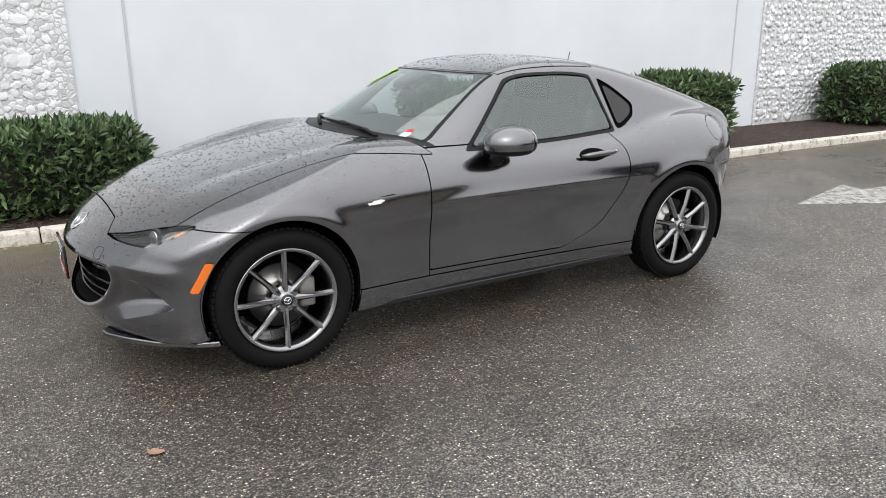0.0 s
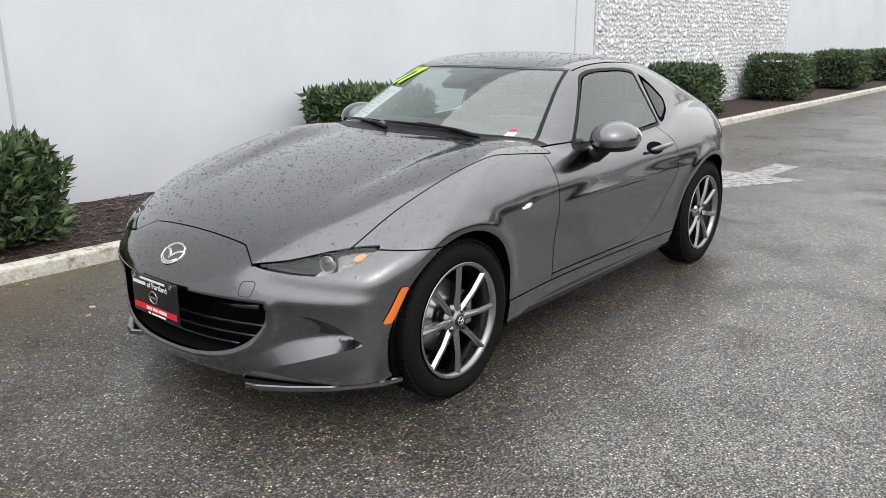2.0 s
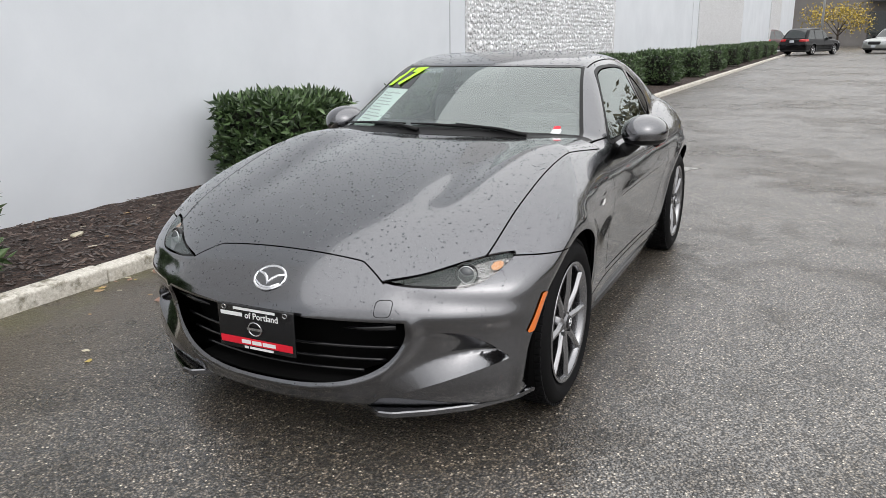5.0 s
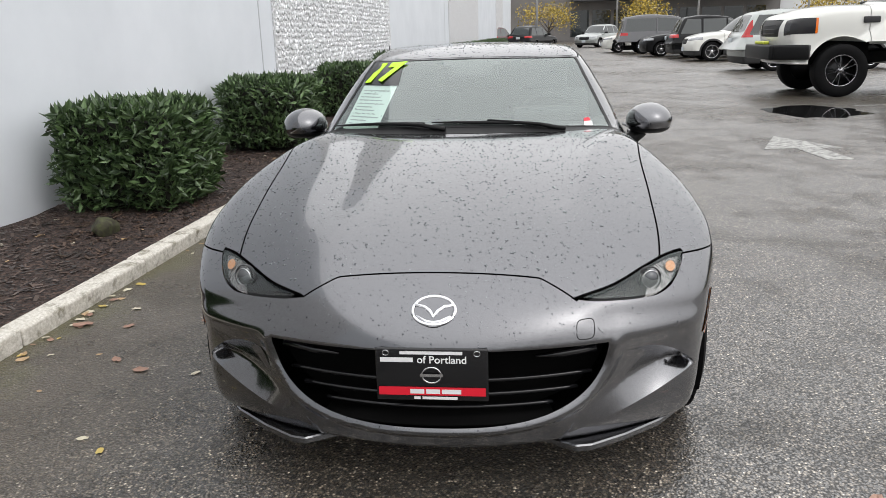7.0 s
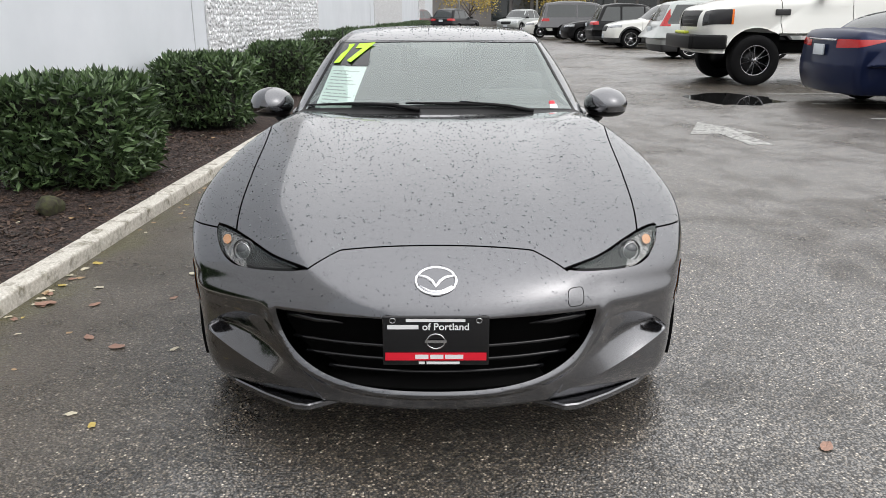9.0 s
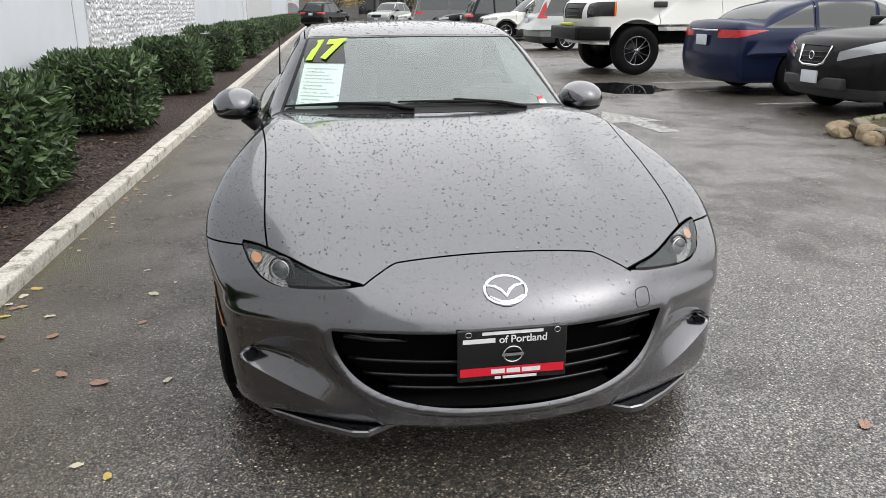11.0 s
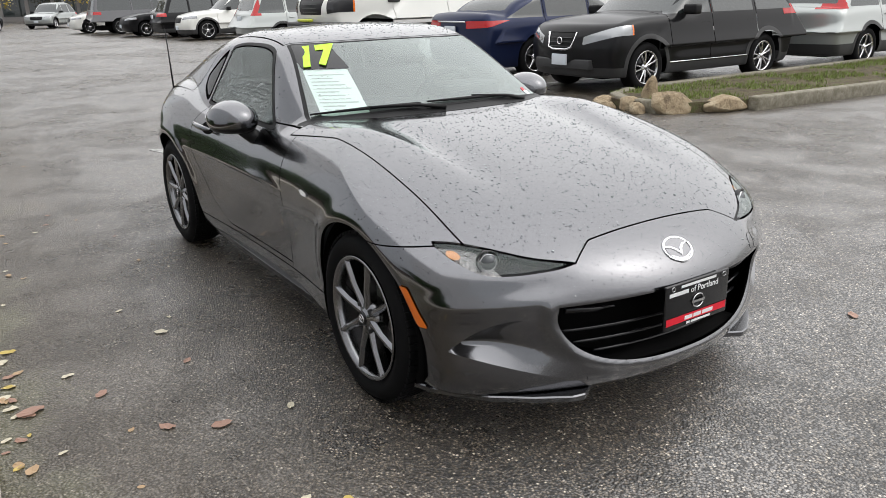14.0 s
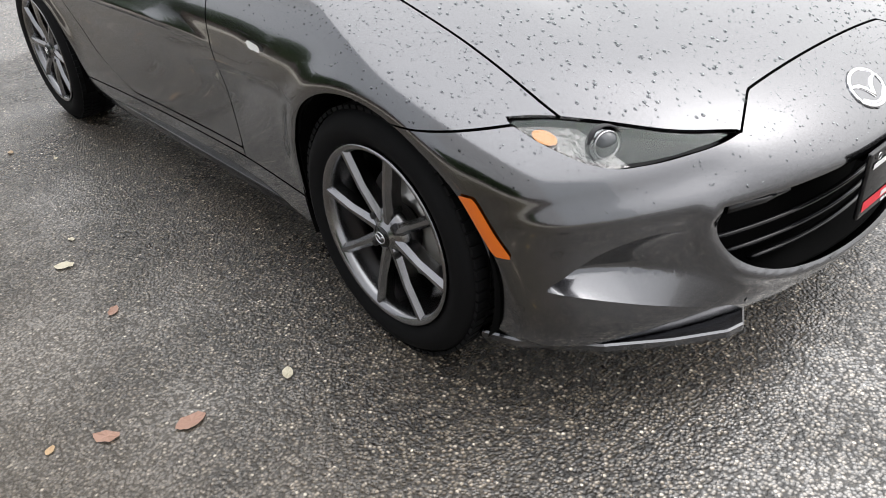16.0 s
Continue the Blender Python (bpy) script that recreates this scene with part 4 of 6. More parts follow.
bars(0.085, -0.085, 0.455, 0.464, (14,))
strip(0.135, 0.433, 0.048, 0.446, WHITE_PLASTIC, -0.7545)
cu = bpy.data.curves.new("lettering", "FONT")
cu.body, cu.size, cu.extrude, cu.offset = "of Portland", 0.029, 0.0002, 0.0004
tmp = bpy.data.objects.new("lettering_tmp", cu)
me = bpy.data.meshes.new_from_object(tmp)
bpy.data.objects.remove(tmp)
words = part("print", me, WHITE_PLASTIC, plate, "white words on the plate")
words.matrix_local = Matrix.Translation((-0.7548, 0.038, 0.431)) @ Matrix(((0, 0, -1), (-1, 0, 0), (0, 1, 0))).to_4x4()
bars(0.06, -0.08, 0.343, 0.356, (3, 3, 4))
bars(0.05, -0.07, 0.327, 0.335, (2, 9))


def ring(y, z, r, t, material, x=-0.7555):
    part("round_mark", tube([(x, y + r * 1.15 * math.cos(a), z + r * math.sin(a)) for a in [2 * math.pi * k / 24 for k in range(24)]], t, 6, True), material, plate)


ring(0.0, 0.397, 0.022, 0.0025, SILVER)
strip(0.03, 0.393, -0.03, 0.401, SILVER, -0.7575)
for s in (1, -1):
    ring(0.12 * s, 0.459, 0.007, 0.0012, SILVER)

def skin_x(y, z):
    """Where the nose's skin lies at this height and breadth."""
    xs = np.linspace(-0.85, -0.3, 2200)
    return float(xs[np.argmax(car_field(xs, np.full(2200, y), np.full(2200, z)) < 0)])


hook = [(-0.405 + 0.024 * c * (abs(c) ** 0.2 / max(abs(c), 1e-6)) ** 0.6, 0.487 + 0.024 * s * (abs(s) ** 0.2 / max(abs(s), 1e-6)) ** 0.6) for c, s in [(math.cos(2 * math.pi * k / 32 + 0.05), math.sin(2 * math.pi * k / 32 + 0.05)) for k in range(32)]]
part("tow_cover", tube([(skin_x(y, z), y, z) for y, z in hook], 0.0013, 6, True), BLACK_PLASTIC, roadster, "thin outline of the tow hook cover")
emblem = new("emblem")
emblem.parent = roadster
emblem.matrix_local = Matrix.Translation((skin_x(0.0, 0.543) - 0.001, 0, 0.543)) @ Matrix.Rotation(radians(50), 4, "Y") @ Matrix.Diagonal((0.7, 0.92, 0.92, 1))
emblem["label"] = "chrome oval badge with a winged shape"
part("ring", tube([(0, 0.063 * math.cos(a), 0.048 * math.sin(a)) for a in [2 * math.pi * k / 40 for k in range(40)]], 0.005, 8, True), CHROME, emblem)
wing = [(0.058, 0.018), (0.030, 0.012), (0.012, -0.002), (0, -0.022), (-0.012, -0.002), (-0.030, 0.012), (-0.058, 0.018)]
part("wing", tube([(-0.001, a, b) for a, b in wing], [0.004, 0.006, 0.0065, 0.007, 0.0065, 0.006, 0.004], 8), CHROME, emblem)
part("wing", tube([(-0.001, a, b) for a, b in ((0.05, -0.02), (0.02, -0.037), (0, -0.04), (-0.02, -0.037), (-0.05, -0.02))], 0.0045, 8), CHROME, emblem)
part("backing", lathe([(0.0, 0.001), (0.055, 0.001)], 32), PAINT, emblem).matrix_local = Matrix.Rotation(math.pi / 2, 4, "Z")

REFLECTOR = mat("lamp_reflector", (0.34, 0.335, 0.33), 0.18, 1.0)
bump(REFLECTOR, noise_tex(REFLECTOR, 70.0, 3.0), 0.7, 0.02)

# ---- headlights: dark bowl, projector, amber corner, bright wing ----
for s, key in ((-1, "l"), (1, "r")):
    V, N, T = lamps[key]
    part("lamp_bowl", shell_mesh("lamp_bowl", lamps[key], -0.028), mat("lamp_black", (0.010, 0.010, 0.011), 0.4, 0.0, specular_ior_level=0.15), roadster, "black headlight bowl")
    bowl, _ = cut(lamps[key], lambda x, y, z: 0.60 + 0.45 * (z - 0.57) - np.abs(y))
    part("turn_lamp", shell_mesh("turn_lamp", bowl, -0.024), REFLECTOR, roadster, "bright reflector of the turn lamp")
    amb, _ = cut(bowl, lambda x, y, z: np.hypot((np.abs(y) - 0.676) / 0.016, (z - 0.596) / 0.011) - 1)
    part("turn_lamp", shell_mesh("turn_bulb", amb, -0.017), mat("pale_amber", (0.55, 0.27, 0.12), 0.15, 0.3), roadster, "pale amber turn lamp")
    c = Vector((-0.455, 0.60 * s, 0.568))
    d = Vector((-0.93, 0.32 * s, 0.10)).normalized()
    rot = d.to_track_quat("-Y", "Z").to_matrix().to_4x4()
    eye_ob = new("projector")
    eye_ob.parent = roadster
    eye_ob.matrix_local = Matrix.Translation(c) @ rot @ Matrix.Diagonal((0.78, 0.78, 0.78, 1))
    part("barrel", lathe([(0.031, -0.004), (0.0335, -0.006), (0.0345, 0.0), (0.030, 0.03)], 36), SILVER, eye_ob)
    part("bezel", lathe([(0.041, 0.004), (0.044, -0.001), (0.047, 0.004), (0.045, 0.02)], 36), ALLOY_DARK, eye_ob)
    part("lens", lathe([(0.0, -0.018), (0.014, -0.016), (0.026, -0.010), (0.035, 0.002)], 32), mat("projector_glass", (0.10, 0.105, 0.11), 0.05, 0.5), eye_ob)
    # amber side marker and small side repeater
    mk, _ = cut(SHELL, lambda x, y, z: np.where(y * s > 0.5, np.maximum(np.maximum(np.abs(x + 0.330 - 0.55 * (z - 0.432)) - 0.0175, np.abs(z - 0.432) - 0.060), -1), 1.0))
    part("side_marker", shell_mesh("side_marker", mk, 0.004), AMBER, roadster, "amber side marker lamp")
    rp, _ = cut(SHELL, lambda x, y, z: np.where(y * s > 0.5, np.maximum(np.hypot((x - 0.415) / 0.045, (z - 0.644 - 0.06 * (x - 0.4)) / 0.013) - 1, z - 0.652 - 0.06 * (x - 0.4)), 1.0))
    part("side_repeater", shell_mesh("side_repeater", rp, 0.005), mat("clear_repeater", (0.8, 0.8, 0.78), 0.12), roadster, "clear side repeater lamp")
    sl, _ = cut(SHELL, lambda x, y, z: np.where(y * s > 0.5, np.maximum(np.abs(x - 0.47) - 0.055, np.abs(z - 0.659 - 0.08 * (x - 0.4)) - 0.003), 1.0))
    part("fender_slot", shell_mesh("fender_slot", sl, 0.001), BLACK_PLASTIC, roadster)
    tl, _ = cut(SHELL, lambda x, y, z: np.where((y * s > 0.45) & (x > 2.7), np.hypot((x - 2.93) / 0.11, (z - 0.68) / 0.05) - 1, 1.0))
    part("tail_lamp", shell_mesh("tail_lamp", tl, 0.003), RED_LENS, roadster, "red tail lamp")
    rm, _ = cut(SHELL, lambda x, y, z: np.where(y * s > 0.45, np.maximum(np.abs(x - 2.76) - 0.03, np.abs(z - 0.50) - 0.045), 1.0))
    part("side_marker", shell_mesh("rear_marker", rm, 0.003), RED_LENS, roadster, "red rear side marker")
    # dark frame round the side glass
    fr, _ = cut(SHELL, lambda x, y, z: np.where(y * s > 0.42, np.maximum(win_poly(x, z) - 0.009, -win_poly(x, z) - 0.004), 1.0))
    part("window_seal", shell_mesh("window_seal", fr, 0.0015), BLACK_PLASTIC, roadster, "black window seal")
fr, _ = cut(SHELL, lambda x, y, z: np.maximum(windscreen_edge(x, y, z) - 0.007, -windscreen_edge(x, y, z) - 0.004))
part("window_seal", shell_mesh("screen_seal", fr, 0.0015), BLACK_PLASTIC, roadster, "black windscreen seal")
fc, _ = cut(SHELL, lambda x, y, z: np.where(y < -0.4, np.abs(np.hypot(x - 2.62, (z - 0.80) * 1.3) - 0.085) - 0.0025, 1.0))
part("fuel_flap", shell_mesh("fuel_flap", fc, 0.0015), UNDER, roadster, "shut line of the round fuel flap")

# ---- mirrors, handles, wipers, antenna ----
def mirror_field(x, y, z):
    f = np.hypot(np.hypot((x + 0.01) / 0.135, y / 0.105), z / 0.080) - 1
    f = f * 0.07
    return smax(smax(f, x - 0.075, 0.02), -z - 0.058, 0.02)


MIRROR = shell(mirror_field, (-0.17, -0.13, -0.10), (0.1, 0.13, 0.10), 0.0075)
for s in (-1, 1):
    mo = new("door_mirror")
    mo.parent = roadster
    mo.matrix_local = Matrix.Translation((1.115, 0.825 * s, 0.846)) @ Matrix.Rotation(radians(6 * s), 4, "Z")
    mo["label"] = "grey door mirror wet with rain"
    up, low = cut(MIRROR, lambda x, y, z: -z - 0.028)
    part("housing", shell_mesh("housing", up), PAINT, mo)
    part("base_cover", shell_mesh("base_cover", low), BLACK_PLASTIC, mo)
    part("mirror_glass", moved(lathe([(0.0, 0.0), (0.055, 0.0), (0.058, -0.003)], 28), Matrix.Translation((0.078, 0, 0.002)) @ Matrix.Diagonal((1, 1.45, 0.95, 1)) @ Matrix.Rotation(math.pi / 2, 4, "Z")), CHROME, mo)
    part("arm", tube([(-0.045, -0.11 * s, -0.10), (-0.04, -0.08 * s, -0.085), (-0.035, -0.03 * s, -0.045)], [0.04, 0.034, 0.03], 12), BLACK_PLASTIC, mo)
    # door handle in its dish
    dish, _ = cut(SHELL, lambda x, y, z: np.where(y * s > 0.5, np.hypot((x - 1.655) / 0.085, (z - 0.735) / 0.03) - 1, 1.0))
    hd = new("door_handle")
    hd.parent = roadster
    hd["label"] = "grey pull handle in a dark dish"
    part("dish", shell_mesh("dish", dish, 0.0015), UNDER, hd)
    part("grip", tube([(1.565, 0.792 * s, 0.737), (1.60, 0.812 * s, 0.742), (1.68, 0.818 * s, 0.745), (1.76, 0.812 * s, 0.747), (1.80, 0.796 * s, 0.747)], [0.008, 0.0125, 0.014, 0.0125, 0.009], 10), PAINT, hd)
    part("lock", moved(lathe([(0.0, -0.001), (0.008, -0.001), (0.009, 0.003)], 16), Matrix.Translation((1.775, 0.815 * s, 0.747)) @ (FLIP if s > 0 else Matrix.Identity(4))), CHROME, hd)


def glass_point(y, xs, lift):
    ay = abs(y)
    return Vector((xs + 0.52 * ay * ay, y, float(ROOF(np.array(xs))) - 0.10 * ay * ay + lift))


for y0, y1 in ((0.60, 0.17), (0.14, -0.32)):
    wp = new("wiper")
    wp.parent = roadster
    wp["label"] = "black wiper resting at the screen's foot"
    pts = [glass_point(y0 + (y1 - y0) * t, (0.592 if y0 > 0.3 else 0.582) - 0.012 * t, 0.008) for t in (0, 0.25, 0.5, 0.75, 1)]
    part("blade", tube(pts, [0.004, 0.006, 0.008, 0.006, 0.004], 6), BLACK_PLASTIC, wp)
    part("arm", tube([glass_point(y0 * 0.5 + y1 * 0.5, 0.580, 0.014), glass_point(y1 + 0.02, 0.556, 0.016), glass_point(y1 - 0.09, 0.535, 0.010)], [0.006, 0.008, 0.011], 6), BLACK_PLASTIC, wp)
aerial = new("aerial")
aerial.parent = roadster
aerial["label"] = "thin black rod aerial"
part("base", tube([(2.60, 0.68, 0.79), (2.605, 0.675, 0.85)], [0.02, 0.010], 12), BLACK_PLASTIC, aerial)
part("rod", tube([(2.605, 0.675, 0.85), (2.69, 0.66, 1.19)], [0.0055, 0.003], 8), BLACK_PLASTIC, aerial)

# year numerals on the windscreen
for ch, y in (("1", 0.458), ("7", 0.382)):
    cu = bpy.data.curves.new("numeral", "FONT")
    cu.body, cu.size, cu.extrude, cu.offset = ch, 0.235, 0.001, 0.014
    cu.align_x, cu.align_y = "CENTER", "CENTER"
    tmp = bpy.data.objects.new("numeral_tmp", cu)
    me = bpy.data.meshes.new_from_object(tmp)
    bpy.data.objects.remove(tmp)
    ob = part("numeral", me, LIME, roadster, "bright lime year numeral")
    g0, g1 = glass_point(y, 0.93, 0), glass_point(y, 1.03, 0)
    up = (g1 - g0).normalized()
    side = (glass_point(y - 0.05, 0.975, 0) - glass_point(y + 0.05, 0.975, 0)).normalized()
    nrm = side.cross(up).normalized()
    up = nrm.cross(side)
    mid = glass_point(y, 0.985, 0) + nrm * 0.009
    ob.matrix_local = Matrix.Translation(mid) @ Matrix((side, up, nrm)).transposed().to_4x4() @ Matrix.Diagonal((0.62, 0.95, 1, 1))

# ---- cabin ----
part("dashboard", moved(box(-0.24, -0.62, -0.13, 0.26, 0.62, 0.06, 0.06, 4), Matrix.Translation((0.93, 0, 0.80))), CABIN, roadster, "black dashboard")
part("binnacle", moved(box(-0.1, -0.17, -0.03, 0.1, 0.17, 0.05, 0.03, 3), Matrix.Translation((1.05, -0.36, 0.87))), CABIN, roadster)
for y in (-0.36, 0.36):
    st = new("seat")
    st.parent = roadster
    st["label"] = "black leather bucket seat"
    part("cushion", box(1.25, y - 0.24, 0.25, 1.72, y + 0.24, 0.46, 0.05, 3), LEATHER, st)
    part("backrest", moved(box(-0.07, -0.24, 0, 0.07, 0.24, 0.52, 0.05, 3), Matrix.Translation((1.72, y, 0.44)) @ Matrix.Rotation(radians(14), 4, "Y")), LEATHER, st)
    part("headrest", moved(box(-0.05, -0.13, 0, 0.05, 0.13, 0.17, 0.045, 3), Matrix.Translation((1.835, y, 0.93)) @ Matrix.Rotation(radians(14), 4, "Y")), LEATHER, st)
wheel_m = Matrix.Translation((1.22, -0.36, 0.80)) @ Matrix.Rotation(radians(-22), 4, "Y")
sw = new("steering_wheel")
sw.parent = roadster
sw["label"] = "black leather steering wheel"
part("rim", moved(tube([(0, 0.18 * math.cos(a), 0.18 * math.sin(a)) for a in [2 * math.pi * k / 32 for k in range(32)]], 0.015, 8, True), wheel_m), LEATHER, sw)
part("boss", moved(box(-0.03, -0.07, -0.06, 0.02, 0.07, 0.05, 0.02), wheel_m), CABIN, sw)
for a in (0.0, math.pi, -math.pi / 2):
    part("spoke", moved(tube([(0, 0.05 * math.cos(a), 0.05 * math.sin(a)), (0, 0.175 * math.cos(a), 0.175 * math.sin(a))], 0.013, 6), wheel_m), SILVER, sw)
rv = new("rear_view_mirror")
rv.parent = roadster
rv["label"] = "black rear-view mirror with sensor pod"
part("housing", moved(box(-0.015, -0.115, -0.032, 0.02, 0.115, 0.032, 0.014, 3), Matrix.Translation((1.17, 0.0, 1.085))), BLACK_PLASTIC, rv)
part("pod", moved(box(-0.09, -0.10, -0.02, 0.06, 0.10, 0.012, 0.012, 2), Matrix.Translation((1.055, 0.0, 1.095)) @ Matrix.Rotation(radians(-26), 4, "Y")), BLACK_PLASTIC, rv)
part("bulkhead", box(1.92, -0.55, 0.3, 1.97, 0.55, 0.93, 0.02), CABIN, roadster)
part("cabin_floor", box(0.75, -0.66, 0.21, 1.95, 0.66, 0.25), CABIN, roadster)
for s in (-1, 1):
    part("door_card", box(0.80, 0.66 * s - 0.02, 0.28, 1.85, 0.66 * s + 0.02, 0.79, 0.015), CABIN, roadster)

# ---- rain drops on the panels ----
WATER_DROP = make_glass("water_drop", (0.56, 0.56, 0.58), 0.05)


def beads(name, sh, count, seed, r0, r1, keep=None):
    """Many small flat domes of water on a panel."""
    V, N, T = sh
    rng = np.random.default_rng(seed)
    a, b, c = V[T[:, 0]], V[T[:, 1]], V[T[:, 2]]
    area = np.linalg.norm(np.cross(b - a, c - a), axis=1)
    up = N[T[:, 0], 2] / np.maximum(np.linalg.norm(N[T[:, 0]], axis=1), 1e-6)
    w = area * np.clip(up - 0.25, 0, 1)
    if keep is not None:
        w = w * keep(a)
    t = rng.choice(len(T), count, p=w / w.sum())
    u, v = rng.uniform(0, 1, count), rng.uniform(0, 1, count)
    over = u + v > 1
    u[over], v[over] = 1 - u[over], 1 - v[over]
    P = a[t] + (b - a)[t] * u[:, None] + (c - a)[t] * v[:, None]
    n = N[T[t, 0]]
    n = n / np.linalg.norm(n, axis=1)[:, None]
    s = np.cross(n, np.array((0, 1, 0.01)))
    s /= np.linalg.norm(s, axis=1)[:, None]
    q = np.cross(n, s)
    r = (r0 + (r1 - r0) * rng.uniform(0, 1, count) ** 2.5)[:, None]
    verts = [P + n * r * 0.55]
    for rad, lift in ((0.72, 0.40), (1.0, -0.02)):
        for k in range(7):
            ang = 2 * math.pi * k / 7
            wob = rad * rng.uniform(0.8, 1.2, count)[:, None]
            verts.append(P + (s * math.cos(ang) * 1.25 + q * math.sin(ang)) * r * wob + n * r * lift)
    A = np.stack(verts, 1)
    base_i = np.arange(count)[:, None] * 15
    faces = []
    for k in range(7):
        k2 = (k + 1) % 7
        faces.append(np.concatenate([base_i, base_i + 1 + k, base_i + 1 + k2], 1))
        faces.append(np.concatenate([base_i + 1 + k, base_i + 8 + k, base_i + 8 + k2], 1))
        faces.append(np.concatenate([base_i + 1 + k, base_i + 8 + k2, base_i + 1 + k2], 1))
    me = raw_mesh(name, A.reshape(-1, 3), np.concatenate(faces), True)
    ob = part(name, me, WATER_DROP, roadster, "beads of rain water")
    ob.visible_shadow = False
    return tagged(ob, kind="stuff")


beads("rain_bead", hood, 4200, 1, 0.0012, 0.0046)
beads("rain_bead", roof, 1300, 2, 0.0014, 0.0048)
beads("rain_bead", fend["fl"], 800, 3, 0.0011, 0.0031)
beads("rain_bead", fend["fr"], 800, 4, 0.0011, 0.0031)
beads("rain_bead", bumper, 700, 5, 0.0010, 0.0028)
beads("rain_bead", wind, 150, 6, 0.0014, 0.004)
beads("rain_bead", body, 800, 7, 0.0014, 0.0045)


# ---- parked vehicles ----
CAR_GLASS = mat("dark_car_glass", (0.020, 0.026, 0.026), 0.03, specular_ior_level=0.9)
TRIM = mat("grey_black_trim", (0.03, 0.03, 0.031), 0.55)
HEADLAMP = mat("headlamp_clear", (0.30, 0.31, 0.32), 0.12, 0.6, coat_weight=1.0)
SMOKED = mat("smoked_headlamp", (0.03, 0.03, 0.032), 0.12, 0.2)


def paint_of(name, color, metal=0.3):
    m = mat(name, color, 0.3, metal, coat_weight=1.0, coat_roughness=0.03)
    m.node_tree.nodes["Principled BSDF"].inputs["Specular IOR Level"].default_value = 0.05
    m.node_tree.nodes["Principled BSDF"].inputs["Coat Weight"].default_value = 0.8 if color[0] > 0.05 else 0.35
    return m


def make_parked(name, label, m, paint, L=4.3, W=1.76, H=1.6, wb=2.62, fo=0.85, low=0.22, nose_z=0.88, cowl=1.03, belt=0.98, deck=1.02, ws0=0.45, ws1=1.22, rf=2.75, rb=3.25, R=0.33, clad=0.0, bed=None,
                h=0.035, tail=None, lamp=None, grille_box=None, group="parked cars", spokes=5, wheel_face=SILVER, flare=False, chrome=False, near=True, lamp_face=None, lamp_tilt=0.10, tail_wrap=0.42, tail_taper=0.0, corner=False):
    """A parked vehicle, nose at -x, front axle at x = 0."""
    car = thing(name, label, "pickup" if bed else "car", m, group)
    end = L - fo
    tops = [(-fo - 0.1, nose_z - 0.30), (-fo + 0.04, nose_z - 0.10), (-fo + 0.3, nose_z), (ws0, cowl), (ws0 + 0.5, cowl)]
    tops += [(bed[0] - 0.1, cowl), (bed[0], bed[1]), (end - 0.05, bed[1]), (end + 0.1, bed[1] - 0.1)] if bed else [(rb, deck), (end - 0.05, deck - 0.03), (end + 0.1, deck - 0.2)]
    top = curve(*tops)
    roof_line = curve((-fo - 0.2, 0.0), (ws0 - 0.3, cowl - 0.19), (ws0, cowl), (ws1, H - 0.055), (ws1 + 0.35, H), (rf - 0.2, H - 0.015), (rf, H - 0.06), (rb, deck), (rb + 0.3, deck - 0.4), (end + 1.0, 0.0))
    half = W / 2
    tum = curve((low - 0.1, 0.10), (low + 0.08, 0.03), (0.5, 0.012), (0.72, 0.0), (0.85, 0.012), (belt, 0.045), (belt + 0.2, 0.13), (belt + 0.5, 0.3))
    front_x = curve((0.1, -fo + 0.16), (low + 0.05, -fo + 0.06), (0.45, -fo), (nose_z - 0.18, -fo + 0.02), (nose_z, -fo + 0.12), (nose_z + 0.3, -fo + 0.5))
    rear_x = curve((0.1, end - 0.16), (low + 0.1, end - 0.05), (0.55, end), (0.75, end - 0.02), (deck, end - 0.06), (deck + 0.3, end - 0.2))

    def wheel_gap(x, z):
        return np.minimum(np.hypot(x, z - R), np.hypot(x - wb, z - R))

    def field(x, y, z):
        ay = np.sqrt(y * y + 1e-6)
        f = (z - top(x) + 0.06 * ay * ay) * 0.9
        lip = (0.03 if flare else 0.012) * bell(wheel_gap(x, z), R + 0.07, 0.06)
        crease = 0.012 * bell(z, 0.55, 0.08) * step(0.4, 0.8, x) * (1 - step(wb - 0.6, wb - 0.2, x))
        f = smax(f, ay - (half - tum(z) - 0.05 * step(0.35, 0.0, x + fo) + lip - crease), 0.10)
        f = smax(f, (front_x(z) + 0.30 * ay * ay * (0.5 if bed else 1) - x) * 0.9, 0.08)
        f = smax(f, (x - rear_x(z) + 0.16 * ay * ay) * 0.9, 0.08)
        f = smax(f, low - z, 0.03)
        xs = x - 0.22 * ay * ay * (1 - step(ws1, ws1 + 0.8, x))
        cab = smax((z - roof_line(xs) + 0.08 * ay * ay) * 0.88, ay - (half - 0.055 - 0.30 * (z - belt)), 0.10)
        cab = smax(cab, 0.6 - z, 0.03)
        return smin(f, cab, 0.03)

    sh = shell(field, (-fo - 0.1, -half - 0.12, low - 0.1), (end + 0.15, half + 0.12, H + 0.1), h)
    _, sh = cut(sh, lambda x, y, z: np.where(np.abs(y) > half - 0.38, wheel_gap(x, z) - R - (0.13 if flare else 0.055), 1.0))
    g_top, g_low = H - 0.115, belt + 0.035
    slope_f = (ws1 - ws0) / (H - 0.055 - cowl)
    slope_r = (rb - rf) / (H - 0.06 - deck)

